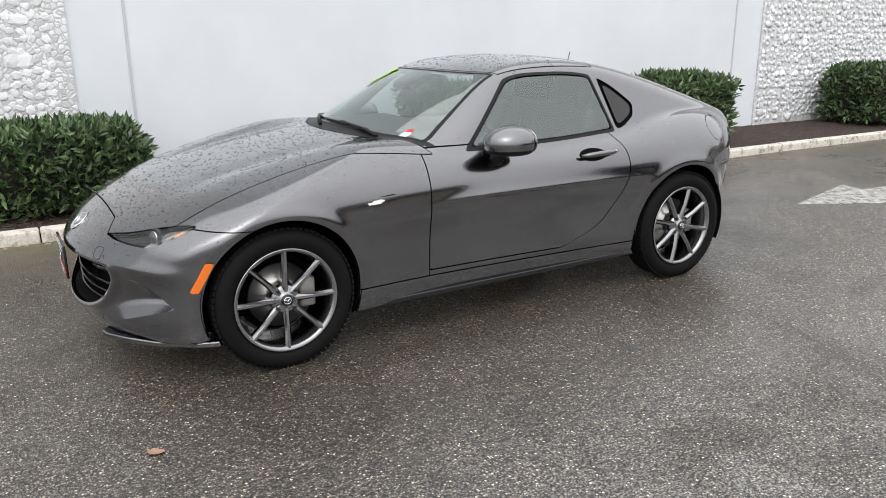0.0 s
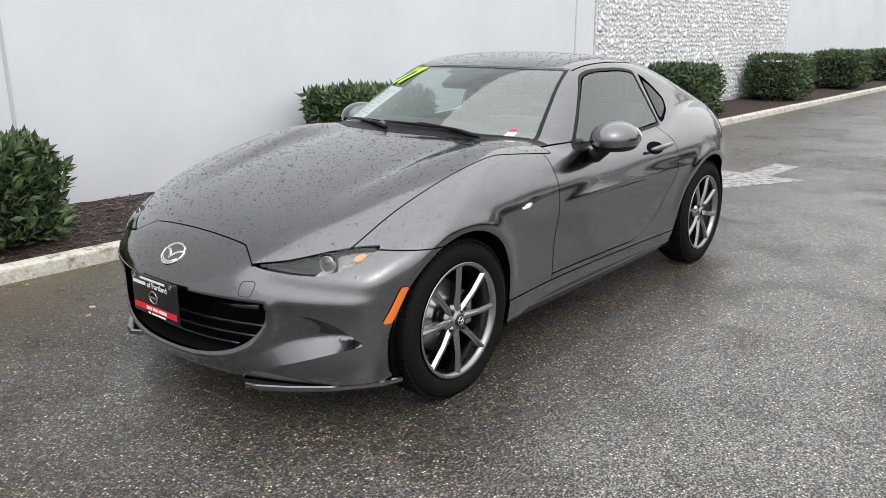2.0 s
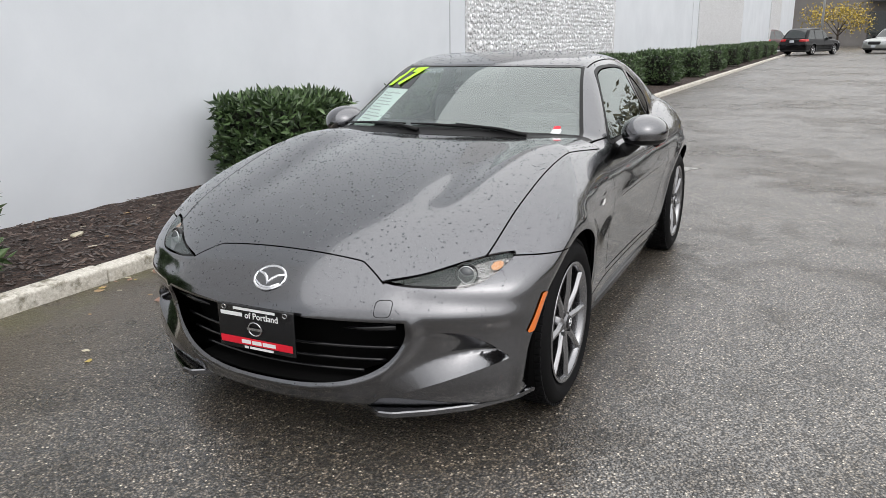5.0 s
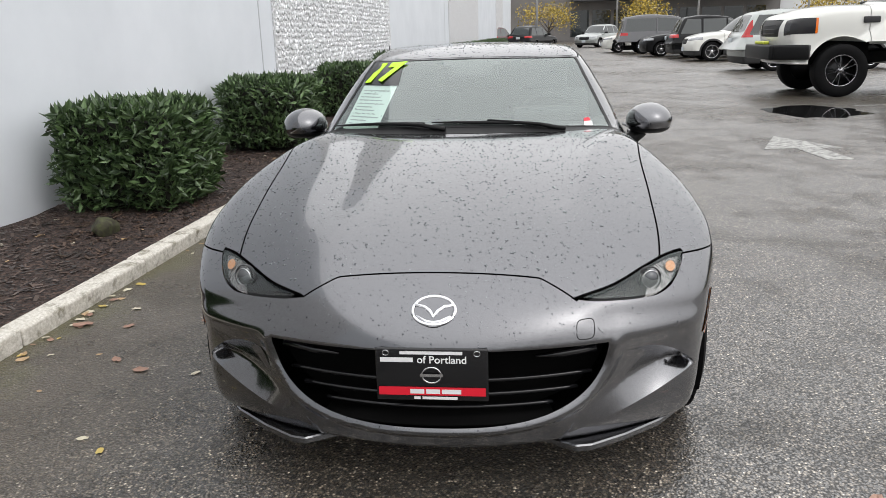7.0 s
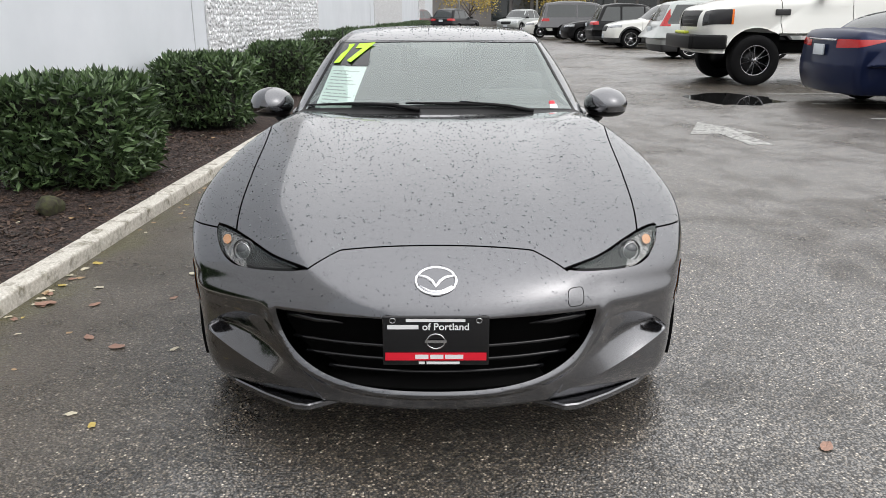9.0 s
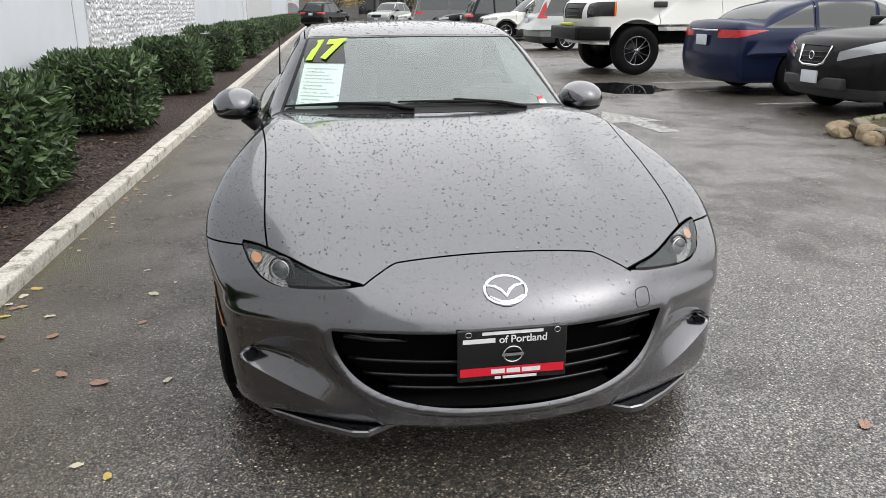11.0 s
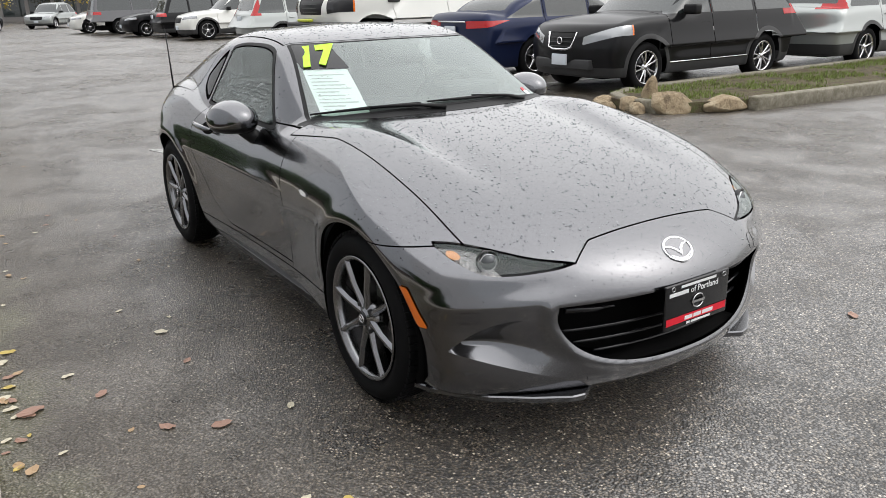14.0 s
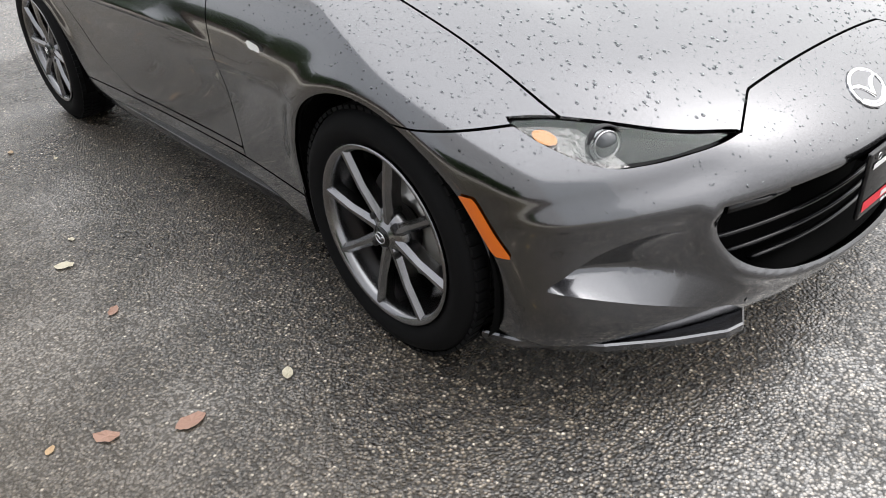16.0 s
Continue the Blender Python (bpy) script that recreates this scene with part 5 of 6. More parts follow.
    def side_glass(x0, x1):
        def f(x, y, z):
            fwd = ws0 + 0.14 + slope_f * (z - cowl) - x
            aft = x - (rb - 0.16 - slope_r * (z - deck))
            return np.where(np.abs(y) > half * 0.55, np.maximum(np.maximum(fwd, aft) * 0.75, np.maximum(np.maximum(x0 - x, x - x1), np.maximum(z - g_top, g_low - z))), 1.0)
        return f

    mid1, mid2 = ws0 + 0.95, ws0 + 1.95
    glass = []
    for x0, x1 in ((-9, mid1), (mid1 + 0.07, mid2), (mid2 + 0.09, 9)):
        if x0 < rb - 0.25:
            for side in (left, right):
                p, sh = take(sh, side(side_glass(x0, x1)), 0.0)
                if len(p[2]):
                    glass.append(("side_window", p))

    def screen(x, y, z):
        xs = x - 0.22 * y * y
        return np.where(z > cowl, np.maximum(np.maximum(ws0 + 0.05 - xs, xs - ws1 + 0.05), np.abs(y) - (half - 0.16 - 0.30 * (z - belt))), 1.0)

    def back_screen(x, y, z):
        return np.where(z > deck + 0.04, np.maximum(np.maximum(rf + 0.02 - x, z - H + 0.11), np.abs(y) - (half - 0.20 - 0.30 * (z - belt))), 1.0)

    p, sh = take(sh, screen)
    glass.append(("windscreen", p))
    p, sh = take(sh, back_screen)
    if len(p[2]):
        glass.append(("rear_window", p))
    for nm, p in glass:
        part(nm, shell_mesh(nm, p), CAR_GLASS, car, "dark reflecting car glass")
    lamp = lamp or (0.52, 0.9, nose_z - 0.19, nose_z - 0.10)
    tail = tail or (0.50, 0.90, deck - 0.16, deck - 0.02)
    for s in (-1, 1):
        p, sh = take(sh, lambda x, y, z: np.where(x < -fo + 0.55, np.maximum(np.maximum(lamp[0] * half - y * s, y * s - half * 1.1), np.maximum(lamp[2] + lamp_tilt * (y * s - lamp[0] * half) - z, z - lamp[3] - lamp_tilt * 1.25 * (y * s - lamp[0] * half))), 1.0))
        if len(p[2]):
            part("headlight", shell_mesh("headlight", p, 0.004), lamp_face or HEADLAMP, car, "clear headlight" if lamp_face is None else "smoked dark headlight")
            if corner:
                q, _ = cut(p, lambda x, y, z: -fo + 0.51 - x)
                part("turn_lamp", shell_mesh("turn_lamp", q, 0.007), AMBER, car, "amber corner of the headlight")
        p, sh = take(sh, lambda x, y, z: np.where(x > end - tail_wrap, np.maximum(tail[0] * half - y * s, np.maximum(tail[2] + tail_taper * (end - 0.1 - x) - z, z - tail[3])), 1.0))
        if len(p[2]):
            part("tail_lamp", shell_mesh("tail_lamp", p, 0.004), RED_LENS, car, "red tail lamp")
    gb = grille_box or (0.42, nose_z - 0.30, nose_z - 0.10)
    p, sh = take(sh, lambda x, y, z: np.where(x < -fo + 0.4, np.maximum(np.abs(y) - gb[0] * half - 0.25 * (z - gb[1]), np.maximum(gb[1] - z, z - gb[2])), 1.0))
    if len(p[2]):
        g = part("grille", shell_mesh("grille", p, -0.01), BLACK_PLASTIC, car, "black grille")
        if near and name != "navy":
            for k in range(3):
                z = gb[1] + (gb[2] - gb[1]) * (k + 0.7) / 4
                w = gb[0] * half - 0.02
                part("grille_bar", tube([(float(front_x(np.array(z))) + 0.30 * (w * t) ** 2 - 0.005, w * t, z) for t in (-1, -0.5, 0, 0.5, 1)], 0.008, 6), TRIM, g)
        if chrome:
            w0, w1 = gb[0] * half - 0.005, gb[0] * half + 0.25 * (gb[2] - gb[1])
            fx = lambda z, y: float(front_x(np.array(z))) + 0.30 * y * y - 0.012
            pts = [(fx(gb[2], w1), w1, gb[2]), (fx(gb[1] + 0.03, w0), w0, gb[1] + 0.03), (fx(gb[1], 0.6 * w0), 0.6 * w0, gb[1]), (fx(gb[1], -0.6 * w0), -0.6 * w0, gb[1]), (fx(gb[1] + 0.03, w0), -w0, gb[1] + 0.03), (fx(gb[2], w1), -w1, gb[2])]
            part("grille_frame", tube(pts, 0.016, 8), CHROME, g, "chrome grille surround")
            part("badge", tube([(fx(gb[2] - 0.08, 0) - 0.01, 0.045 * math.cos(a), (gb[1] + gb[2]) / 2 + 0.045 * math.sin(a)) for a in [2 * math.pi * k / 20 for k in range(20)]], 0.008, 6, True), CHROME, g, "round chrome badge")
    if clad:
        p, sh = take(sh, lambda x, y, z: np.minimum(z - clad, np.where(np.abs(y) > half - 0.3, wheel_gap(x, z) - R - 0.12, 1.0)))
        part("cladding", shell_mesh("cladding", p), TRIM, car, "matt black lower cladding")
    door_top = H - 0.07
    for s, side in ((-1, left), (1, right)):
        for x0, x1 in ((0.42, mid1 + 0.03), (mid1 + 0.03, min(mid2 + 0.06, wb - 0.12))):
            p, sh = take(sh, side(lambda x, y, z: np.where(np.abs(y) > half * 0.5, np.maximum(np.maximum(x0 - x, x - x1), np.maximum(0.36 - z, z - door_top)), 1.0)), 0.012)
            d = part("door", shell_mesh("door", p), paint, car)
            if near:
                part("handle", box(x1 - 0.24, s * (half - 0.028) - 0.012, belt - 0.12, x1 - 0.08, s * (half - 0.028) + 0.022 * s + 0.012, belt - 0.095, 0.006), paint, d)
        mo = part("door_mirror", moved(box(-0.09, -0.11, -0.07, 0.06, 0.11, 0.07, 0.035, 3), Matrix.Translation((ws0 + 0.42, s * (half + 0.07), belt + 0.09))), BLACK_PLASTIC if clad or bed else paint, car)
    part("body", shell_mesh("body", sh), paint, car)
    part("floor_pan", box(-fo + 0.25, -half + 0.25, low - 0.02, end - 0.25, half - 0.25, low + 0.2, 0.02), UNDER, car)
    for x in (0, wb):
        # added dark block across each axle, in place of the shade in the wheel wells
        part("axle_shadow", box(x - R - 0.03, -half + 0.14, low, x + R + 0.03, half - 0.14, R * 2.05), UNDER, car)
        for s in (-1, 1):
            make_wheel("wheel", car, Matrix.Translation((x, s * (half - 0.135 + (0.05 if flare else 0)), R)) @ (Matrix.Identity(4) if s < 0 else FLIP), R=R, rim_r=R * (0.60 if bed else 0.68), width=0.23 if not bed else 0.29, spokes=spokes, face=wheel_face, detail=False, pair=spokes == 10)
    for x, nm in ((-fo - 0.012, "front_plate"), (end + 0.012, "rear_plate")):
        z = 0.46 if x < 0 else (0.80 if not clad else 0.86)
        if bed:
            continue
        part(nm, box(x - 0.012, -0.15, z - 0.075, x + 0.012, 0.15, z + 0.075, 0.004), mat("plate_white", (0.6, 0.64, 0.68), 0.4), car, "pale licence plate with its print left blank")
    return car


def facing(x, y, heading):
    """Front axle on (x, y); heading 'lane' noses towards +y, 'away' towards -y, 'west' towards -x."""
    return pose(x, y, 0, 0, 0, {"lane": -90, "away": 90, "west": 0, "east": 180}[heading])


BLACK_CAR = paint_of("black_car_paint", (0.010, 0.010, 0.011), 0.1)
NAVY_CAR = paint_of("navy_car_paint", (0.012, 0.018, 0.05), 0.3)
WHITE_CAR = paint_of("white_car_paint", (0.74, 0.74, 0.70), 0.0)
SILVER_CAR = paint_of("silver_green_paint", (0.36, 0.38, 0.37), 0.6)
GREY_CAR = paint_of("grey_car_paint", (0.10, 0.10, 0.105), 0.5)

suv = make_parked("crossover", "glossy black compact crossover with chrome-framed grille", facing(6.17, -6.45, "lane"), BLACK_CAR, L=4.3, W=1.76, H=1.59, wb=2.62, fo=0.84, clad=0.36, chrome=True, spokes=10, ws0=0.36, ws1=1.24, rf=3.02, rb=3.40, tail=(0.6, 1.0, 0.95, 1.10), h=0.024, R=0.335, nose_z=0.96, cowl=1.06, belt=1.0, deck=1.08, lamp=(0.46, 0.95, 0.66, 0.77), lamp_tilt=0.26, corner=True, grille_box=(0.26, 0.60, 0.83))
part("lower_grille", box(-0.825, -0.55, 0.33, -0.70, 0.55, 0.47, 0.02), TRIM, suv, "matt black lower intake")
for s in (-1, 1):
    part("fog_pod", moved(box(-0.03, -0.14, -0.05, 0.03, 0.14, 0.05, 0.02), Matrix.Translation((-0.66, 0.66 * s, 0.47)) @ Matrix.Rotation(radians(-28 * s), 4, "Z")), BLACK_PLASTIC, suv, "black fog lamp pod")
    part("roof_rail", tube([(1.25, 0.60 * s, 1.565), (1.5, 0.61 * s, 1.60), (2.5, 0.60 * s, 1.585), (2.8, 0.59 * s, 1.53)], 0.016, 6), TRIM, suv)
    part("sill_trim", box(0.45, s * 0.865 - 0.012, 0.37, 2.2, s * 0.865 + 0.012, 0.385, 0.004), CHROME, suv, "thin bright sill strip")
sedan = make_parked("sedan", "dark navy saloon with red tail lamps and chrome trim", facing(8.84, -9.45, "away"), NAVY_CAR, L=4.85, W=1.80, H=1.46, wb=2.77, fo=0.95, nose_z=0.80, cowl=0.98, belt=0.95, deck=1.06, ws0=0.55, ws1=1.45, rf=2.55, rb=3.35, R=0.335, low=0.2, tail=(0.42, 1.0, 0.845, 0.955), h=0.025, tail_wrap=0.62, tail_taper=0.22)
half = 0.90
part("trunk_trim", box(3.868, -0.40, 0.93, 3.885, 0.40, 0.955, 0.005), CHROME, sedan, "chrome bar over the plate")
rail = tube([(1.05, -0.80, 1.02), (1.5, -0.70, 1.30), (2.3, -0.66, 1.36), (2.85, -0.71, 1.22), (3.02, -0.78, 1.06)], 0.011, 6)
part("window_trim", rail, CHROME, sedan, "chrome window line")
truck = make_parked("pickup_truck", "tall white crew-cab pickup with black steel bumper and mud tyres", facing(13.0, -5.85, "lane"), WHITE_CAR, L=6.1, W=2.04, H=2.2, wb=3.85, fo=1.0, low=0.58, nose_z=1.48, cowl=1.60, belt=1.52, deck=1.54, ws0=0.75, ws1=1.55, rf=3.2, rb=3.35, R=0.46, bed=(3.4, 1.48), spokes=10, wheel_face=GUNMETAL, lamp_face=SMOKED,
                    flare=True, corner=True, lamp=(0.70, 0.95, 1.08, 1.34), grille_box=(0.50, 1.06, 1.36), tail=(0.85, 1.0, 1.0, 1.3), h=0.035)
part("steel_bumper", join([box(-1.18, -0.80, 0.66, -0.90, 0.80, 0.92, 0.04), moved(box(-0.30, -0.10, -0.13, 0.30, 0.10, 0.13, 0.04), Matrix.Translation((-0.82, -0.90, 0.79)) @ Matrix.Rotation(radians(-32), 4, "Z")), moved(box(-0.30, -0.10, -0.13, 0.30, 0.10, 0.13, 0.04), Matrix.Translation((-0.82, 0.90, 0.79)) @ Matrix.Rotation(radians(32), 4, "Z"))]), BLACK_PLASTIC, truck, "black off-road front bumper")
part("light_bar", box(-1.14, -0.30, 0.93, -1.04, 0.30, 0.985, 0.02), mat("yellow_lamp_cover", (0.55, 0.6, 0.05), 0.4), truck, "yellow covered light bar")
part("fender_vent", box(0.30, -1.045, 1.27, 0.58, -1.0, 1.38, 0.02), TRIM, truck, "black fender vent")
for k, (x0, w) in enumerate(((0.80, 0.30), (1.16, 0.16))):
    part("door_badge", box(x0, -1.035, 1.08, x0 + w, -1.01, 1.125, 0.004), BLACK_GLOSS, truck, "dark badge drawn as a plain bar")
crv = make_parked("sport_utility", "silver-green sport utility with tall red tail lamps", facing(21.6, -10.0, "away"), SILVER_CAR, L=4.55, W=1.82, H=1.68, wb=2.62, fo=0.9, clad=0.42, rf=3.2, rb=3.5, deck=1.05, tail=(0.78, 1.0, 0.95, 1.5), ws1=1.3)
wsuv = make_parked("sport_utility", "white sport utility with black lower trim", facing(29.2, -7.4, "lane"), WHITE_CAR, L=4.6, W=1.84, H=1.70, wb=2.70, fo=0.92, clad=0.40, rf=3.0, rb=3.4, R=0.36, nose_z=0.95, cowl=1.10, belt=1.05, deck=1.1)
make_parked("sport_utility", "black sport utility with red tail lamps", facing(32.6, -10.2, "away"), BLACK_CAR, L=4.7, W=1.85, H=1.72, wb=2.75, fo=0.9, rf=3.2, rb=3.5, h=0.05, clad=0.38, near=False)
make_parked("saloon", "black saloon with silver wheels", facing(35.6, -6.6, "lane"), BLACK_CAR, L=4.7, W=1.8, H=1.45, wb=2.75, fo=0.9, deck=1.0, rf=2.5, rb=3.2, h=0.05, near=False)
make_parked("canopy_truck", "dark grey boxy truck with canopy", facing(40.5, -9.6, "away"), GREY_CAR, L=5.2, W=1.9, H=1.9, wb=3.1, fo=0.9, rf=4.1, rb=4.25, belt=1.1, deck=1.1, cowl=1.15, nose_z=1.05, h=0.055, R=0.37, near=False)
make_parked("saloon", "white saloon near the dark truck", facing(43.6, -5.6, "lane"), WHITE_CAR, L=4.6, W=1.78, H=1.45, wb=2.7, fo=0.9, deck=1.0, rf=2.5, rb=3.2, h=0.055, near=False)
MAROON_CAR = paint_of("maroon_car_paint", (0.06, 0.012, 0.014), 0.3)
for x, y, pt, lab, turn in ((56.0, -1.6, BLACK_CAR, "black sport utility across the end of the lane", 152), (58.0, -5.2, SILVER_CAR, "silver sport utility nosing out at the lane's end", -32), (61.5, 1.3, MAROON_CAR, "dark maroon car across the end of the lane", 158),
                            (75.0, -11.0, GREY_CAR, "dark grey car far off", -90), (63.0, -14.5, WHITE_CAR, "white car far off", -60), (66.0, 8.0, NAVY_CAR, "dark blue car far off", -90)):
    make_parked("sport_utility", lab, pose(x, y, 0, 0, 0, turn), pt, L=4.6, W=1.85, H=1.66, wb=2.7, fo=0.9, rf=3.0, rb=3.5, h=0.06, clad=0.34, near=False)
make_parked("sport_utility", "grey sport utility parked beyond the planted island", facing(6.0, -14.4, "away"), SILVER_CAR, L=4.8, W=1.9, H=1.68, wb=2.8, fo=0.95, rf=3.1, rb=3.55, clad=0.42, tail=(0.5, 1.0, 0.98, 1.12), h=0.035)

# ---- planted island with rocks ----
island = thing("planted_island", "raised kerbed island of rough grass and soil", "planter", kind="structure")
SOIL = mat("rough_soil_grass", (0.1, 0.09, 0.04), 0.9)
_n = noise_tex(SOIL, 7.0, 6.0, 0.7)
base(SOIL, ramp(SOIL, _n, [(0.35, (0.035, 0.024, 0.016)), (0.5, (0.10, 0.075, 0.04)), (0.68, (0.09, 0.105, 0.03))]))
bump(SOIL, noise_tex(SOIL, 60.0, 4.0), 1.0, 0.03)
CONCRETE = mat("grey_concrete", (0.32, 0.31, 0.28), 0.8)
base(CONCRETE, ramp(CONCRETE, noise_tex(CONCRETE, 12.0, 6.0, 0.7), [(0.3, (0.10, 0.09, 0.055)), (0.55, (0.21, 0.19, 0.145)), (0.75, (0.32, 0.30, 0.25))]))
bump(CONCRETE, noise_tex(CONCRETE, 80.0, 3.0), 0.4, 0.006)
outline = [(3.35, -6.0), (3.1, -9.0), (2.9, -18.0), (4.95, -18.0), (4.95, -5.6), (4.7, -5.0), (4.1, -4.95), (3.6, -5.3)]
part("soil", slab(outline[::-1], 0.0, 0.12), SOIL, island, smooth=False)
for (xa, ya), (xb, yb) in (((3.28, -6.0), (3.03, -9.0)), ((3.03, -9.0), (2.83, -18.0)), ((4.97, -18.0), (4.97, -6.2))):
    d = Vector((xb - xa, yb - ya, 0))
    n = max(1, int(d.length / 1.6))
    for k in range(n):
        bm = box(0.004, -0.075, -0.02, d.length / n - 0.004, 0.075, 0.155, 0.02, 2)
        part("kerb_stone", moved(bm, Matrix.Translation((xa + d.x * k / n, ya + d.y * k / n, 0)) @ Matrix.Rotation(math.atan2(d.y, d.x), 4, "Z")), CONCRETE, island)
# rounded nose of the island
for k in range(3):
    am = radians(25 + 34 * k)
    bm = box(-0.27, -0.07, -0.02, 0.27, 0.07, 0.14, 0.025, 2)
    part("kerb_stone", moved(bm, Matrix.Translation((4.14 + 0.85 * math.cos(am), -6.0 + 0.95 * math.sin(am), 0)) @ Matrix.Rotation(am + math.pi / 2, 4, "Z")), CONCRETE, island)
blades_v, blades_f = [], []
rg = random.Random(9)
for k in range(26000):
    x, y = rg.uniform(2.95, 4.9), rg.uniform(-14, -5.2)
    if x < 3.35 - 0.085 * (-6.0 - y) or noise.noise((x * 1.6, y * 1.6, 5)) + 0.5 * noise.noise((x * 6, y * 6, 2)) < 0.02:
        continue
    a, hh = rg.uniform(0, 6.28), rg.uniform(0.015, 0.06)
    i = len(blades_v)
    blades_v += [(x, y, 0.11), (x + 0.012 * math.cos(a), y + 0.012 * math.sin(a), 0.11), (x + rg.uniform(-0.03, 0.03), y + rg.uniform(-0.03, 0.03), 0.12 + hh)]
    blades_f.append((i, i + 1, i + 2))
GRASS = make_leaf("rough_grass", (0.10, 0.085, 0.03), (0.15, 0.22, 0.035))
tagged(part("grass", raw_mesh("grass", blades_v, blades_f), GRASS), "sparse weedy grass on the island", "grass", kind="stuff")
ROCK = mat("tan_rock", (0.33, 0.26, 0.18), 0.85)
base(ROCK, ramp(ROCK, noise_tex(ROCK, 6.0, 7.0, 0.7), [(0.3, (0.13, 0.095, 0.06)), (0.48, (0.36, 0.275, 0.17)), (0.72, (0.50, 0.42, 0.30))]))
bump(ROCK, noise_tex(ROCK, 22.0, 6.0, 0.7), 1.0, 0.05)


def make_rock(x, y, sx, sy, sz, turn, seed, z=0.0):
    bm = bmesh.new()
    bmesh.ops.create_icosphere(bm, subdivisions=4, radius=1)
    rk = random.Random(seed)
    planes = [(Vector((rk.gauss(0, 1), rk.gauss(0, 1), rk.gauss(0.2, 0.8))).normalized(), rk.uniform(0.62, 0.85)) for _ in range(11)]
    for v in bm.verts:
        n1 = noise.noise(v.co * 0.9 + Vector((seed, 0, 0)))
        n2 = noise.noise(v.co * 2.6 + Vector((0, seed, 0)))
        v.co *= 1 + 0.32 * n1 + 0.10 * n2
        for nrm, off in planes:
            over = v.co.dot(nrm) - off
            if over > 0:
                v.co -= nrm * over * 0.92
        v.co = Vector((v.co.x * sx / 2, v.co.y * sy / 2, max(v.co.z, -0.55) * sz / 1.5 + sz * 0.36))
    ob = part("rock", bm, ROCK)
    ob.matrix_world = pose(x, y, z, 0, 0, turn)
    return tagged(ob, "weathered tan boulder at the island's edge", "rock", "rocks round the island")


make_rock(3.80, -5.20, 0.38, 0.52, 0.27, -30, 1.3)
make_rock(3.46, -5.72, 0.30, 0.66, 0.19, -8, 4.1)
make_rock(4.62, -4.95, 0.28, 0.34, 0.15, 20, 7.7)
make_rock(4.25, -5.35, 0.24, 0.26, 0.38, 40, 9.2)
make_rock(4.25, -4.98, 0.26, 0.28, 0.18, 60, 12.5)
make_rock(4.02, -4.88, 0.2, 0.24, 0.13, 10, 15.1)
make_rock(4.45, -4.85, 0.18, 0.2, 0.10, 10, 18.3)


# ---- paint on the ground, puddle ----
def arrow(apex, heading, label):
    pts = [(0, 0), (1.0, 0.36), (0.98, 0.13), (1.75, 0.14), (1.75, -0.11), (0.98, -0.12), (1.0, -0.46)]
    bm = slab(pts, 0.0, 0.004)
    ob = part("painted_arrow", bm, LINE_PAINT, smooth=False)
    ob.matrix_world = pose(*apex, 0.0005, 0, 0, heading)
    tagged(ob, label, "road marking")


arrow((4.53, -0.02), -5, "worn white arrow painted on the asphalt behind the car")
arrow((6.85, -3.2), 183, "worn white arrow painted on the asphalt in the lane")
for x, y0, y1 in ((10.35, -9.5, -5.5), (8.9, -9.0, -5.6), (17.0, -10, -5.8), (24.5, -11, -6.2), (7.15, -9.0, -5.55)):
    tagged(part("stall_line", slab([(x - 0.05, y0), (x + 0.05, y0), (x + 0.05, y1), (x - 0.05, y1)], 0.0005, 0.004), LINE_PAINT, smooth=False), "worn white parking stall line", "road marking", "stall lines")


def make_puddle(x, y, rx, ry, seed):
    pts = []
    for k in range(40):
        a = 2 * math.pi * k / 40
        r = 1 + 0.35 * noise.noise((math.cos(a) * 1.5 + seed, math.sin(a) * 1.5, 0)) + 0.16 * noise.noise((math.cos(a) * 5, math.sin(a) * 5 + seed, 0))
        pts.append((x + rx * r * math.cos(a), y + ry * r * math.sin(a)))
    tagged(part("puddle", slab(pts, 0.0, 0.003), WATER, smooth=False), "shallow dark rain puddle on the asphalt", "puddle", kind="structure")


make_puddle(9.6, -4.6, 0.8, 0.72, 2)

# ---- fallen leaves ----
def make_leaf_mesh(seed):
    rl = random.Random(seed)
    bm = bmesh.new()
    n = 11
    rim = []
    for k in range(n):
        a = 2 * math.pi * k / n
        w = rl.uniform(0.8, 1.15)
        rim.append(bm.verts.new((math.cos(a) * rl.uniform(0.85, 1.1), 0.62 * w * math.sin(a), 0.10 + rl.uniform(-0.05, 0.2))))
    c = bm.verts.new((0, 0, 0.1))
    for k in range(n):
        bm.faces.new((c, rim[k], rim[(k + 1) % n]))
    me = bpy.data.meshes.new("leaf")
    bm.to_mesh(me)
    bm.free()
    return me


PINK_LEAF = mat("pinkish_wet_leaf", (0.31, 0.18, 0.13), 0.5)
YELLOW_LEAF = mat("yellow_leaf", (0.5, 0.38, 0.10), 0.5)
TAN_LEAF = mat("tan_leaf", (0.40, 0.27, 0.15), 0.5)
PALE_LEAF = mat("pale_leaf", (0.55, 0.50, 0.38), 0.5)
kinds = []
for k, mt in enumerate((PINK_LEAF, YELLOW_LEAF, TAN_LEAF, PALE_LEAF)):
    for j in range(2):
        me = make_leaf_mesh(k * 7 + j)
        me.materials.append(mt)
        kinds.append(me)
rl = random.Random(4)


def drop_leaf(x, y, size, kind, z=0.001, m=None):
    ob = new("fallen_leaf", kinds[kind])
    ob.matrix_world = (m or Matrix.Identity(4)) @ pose(x, y, z, 0, 0, rl.uniform(0, 360)) @ Matrix.Diagonal((size, size, size, 1))
    tagged(ob, "fallen autumn leaf lying wet on the asphalt", "leaf", "fallen leaves")


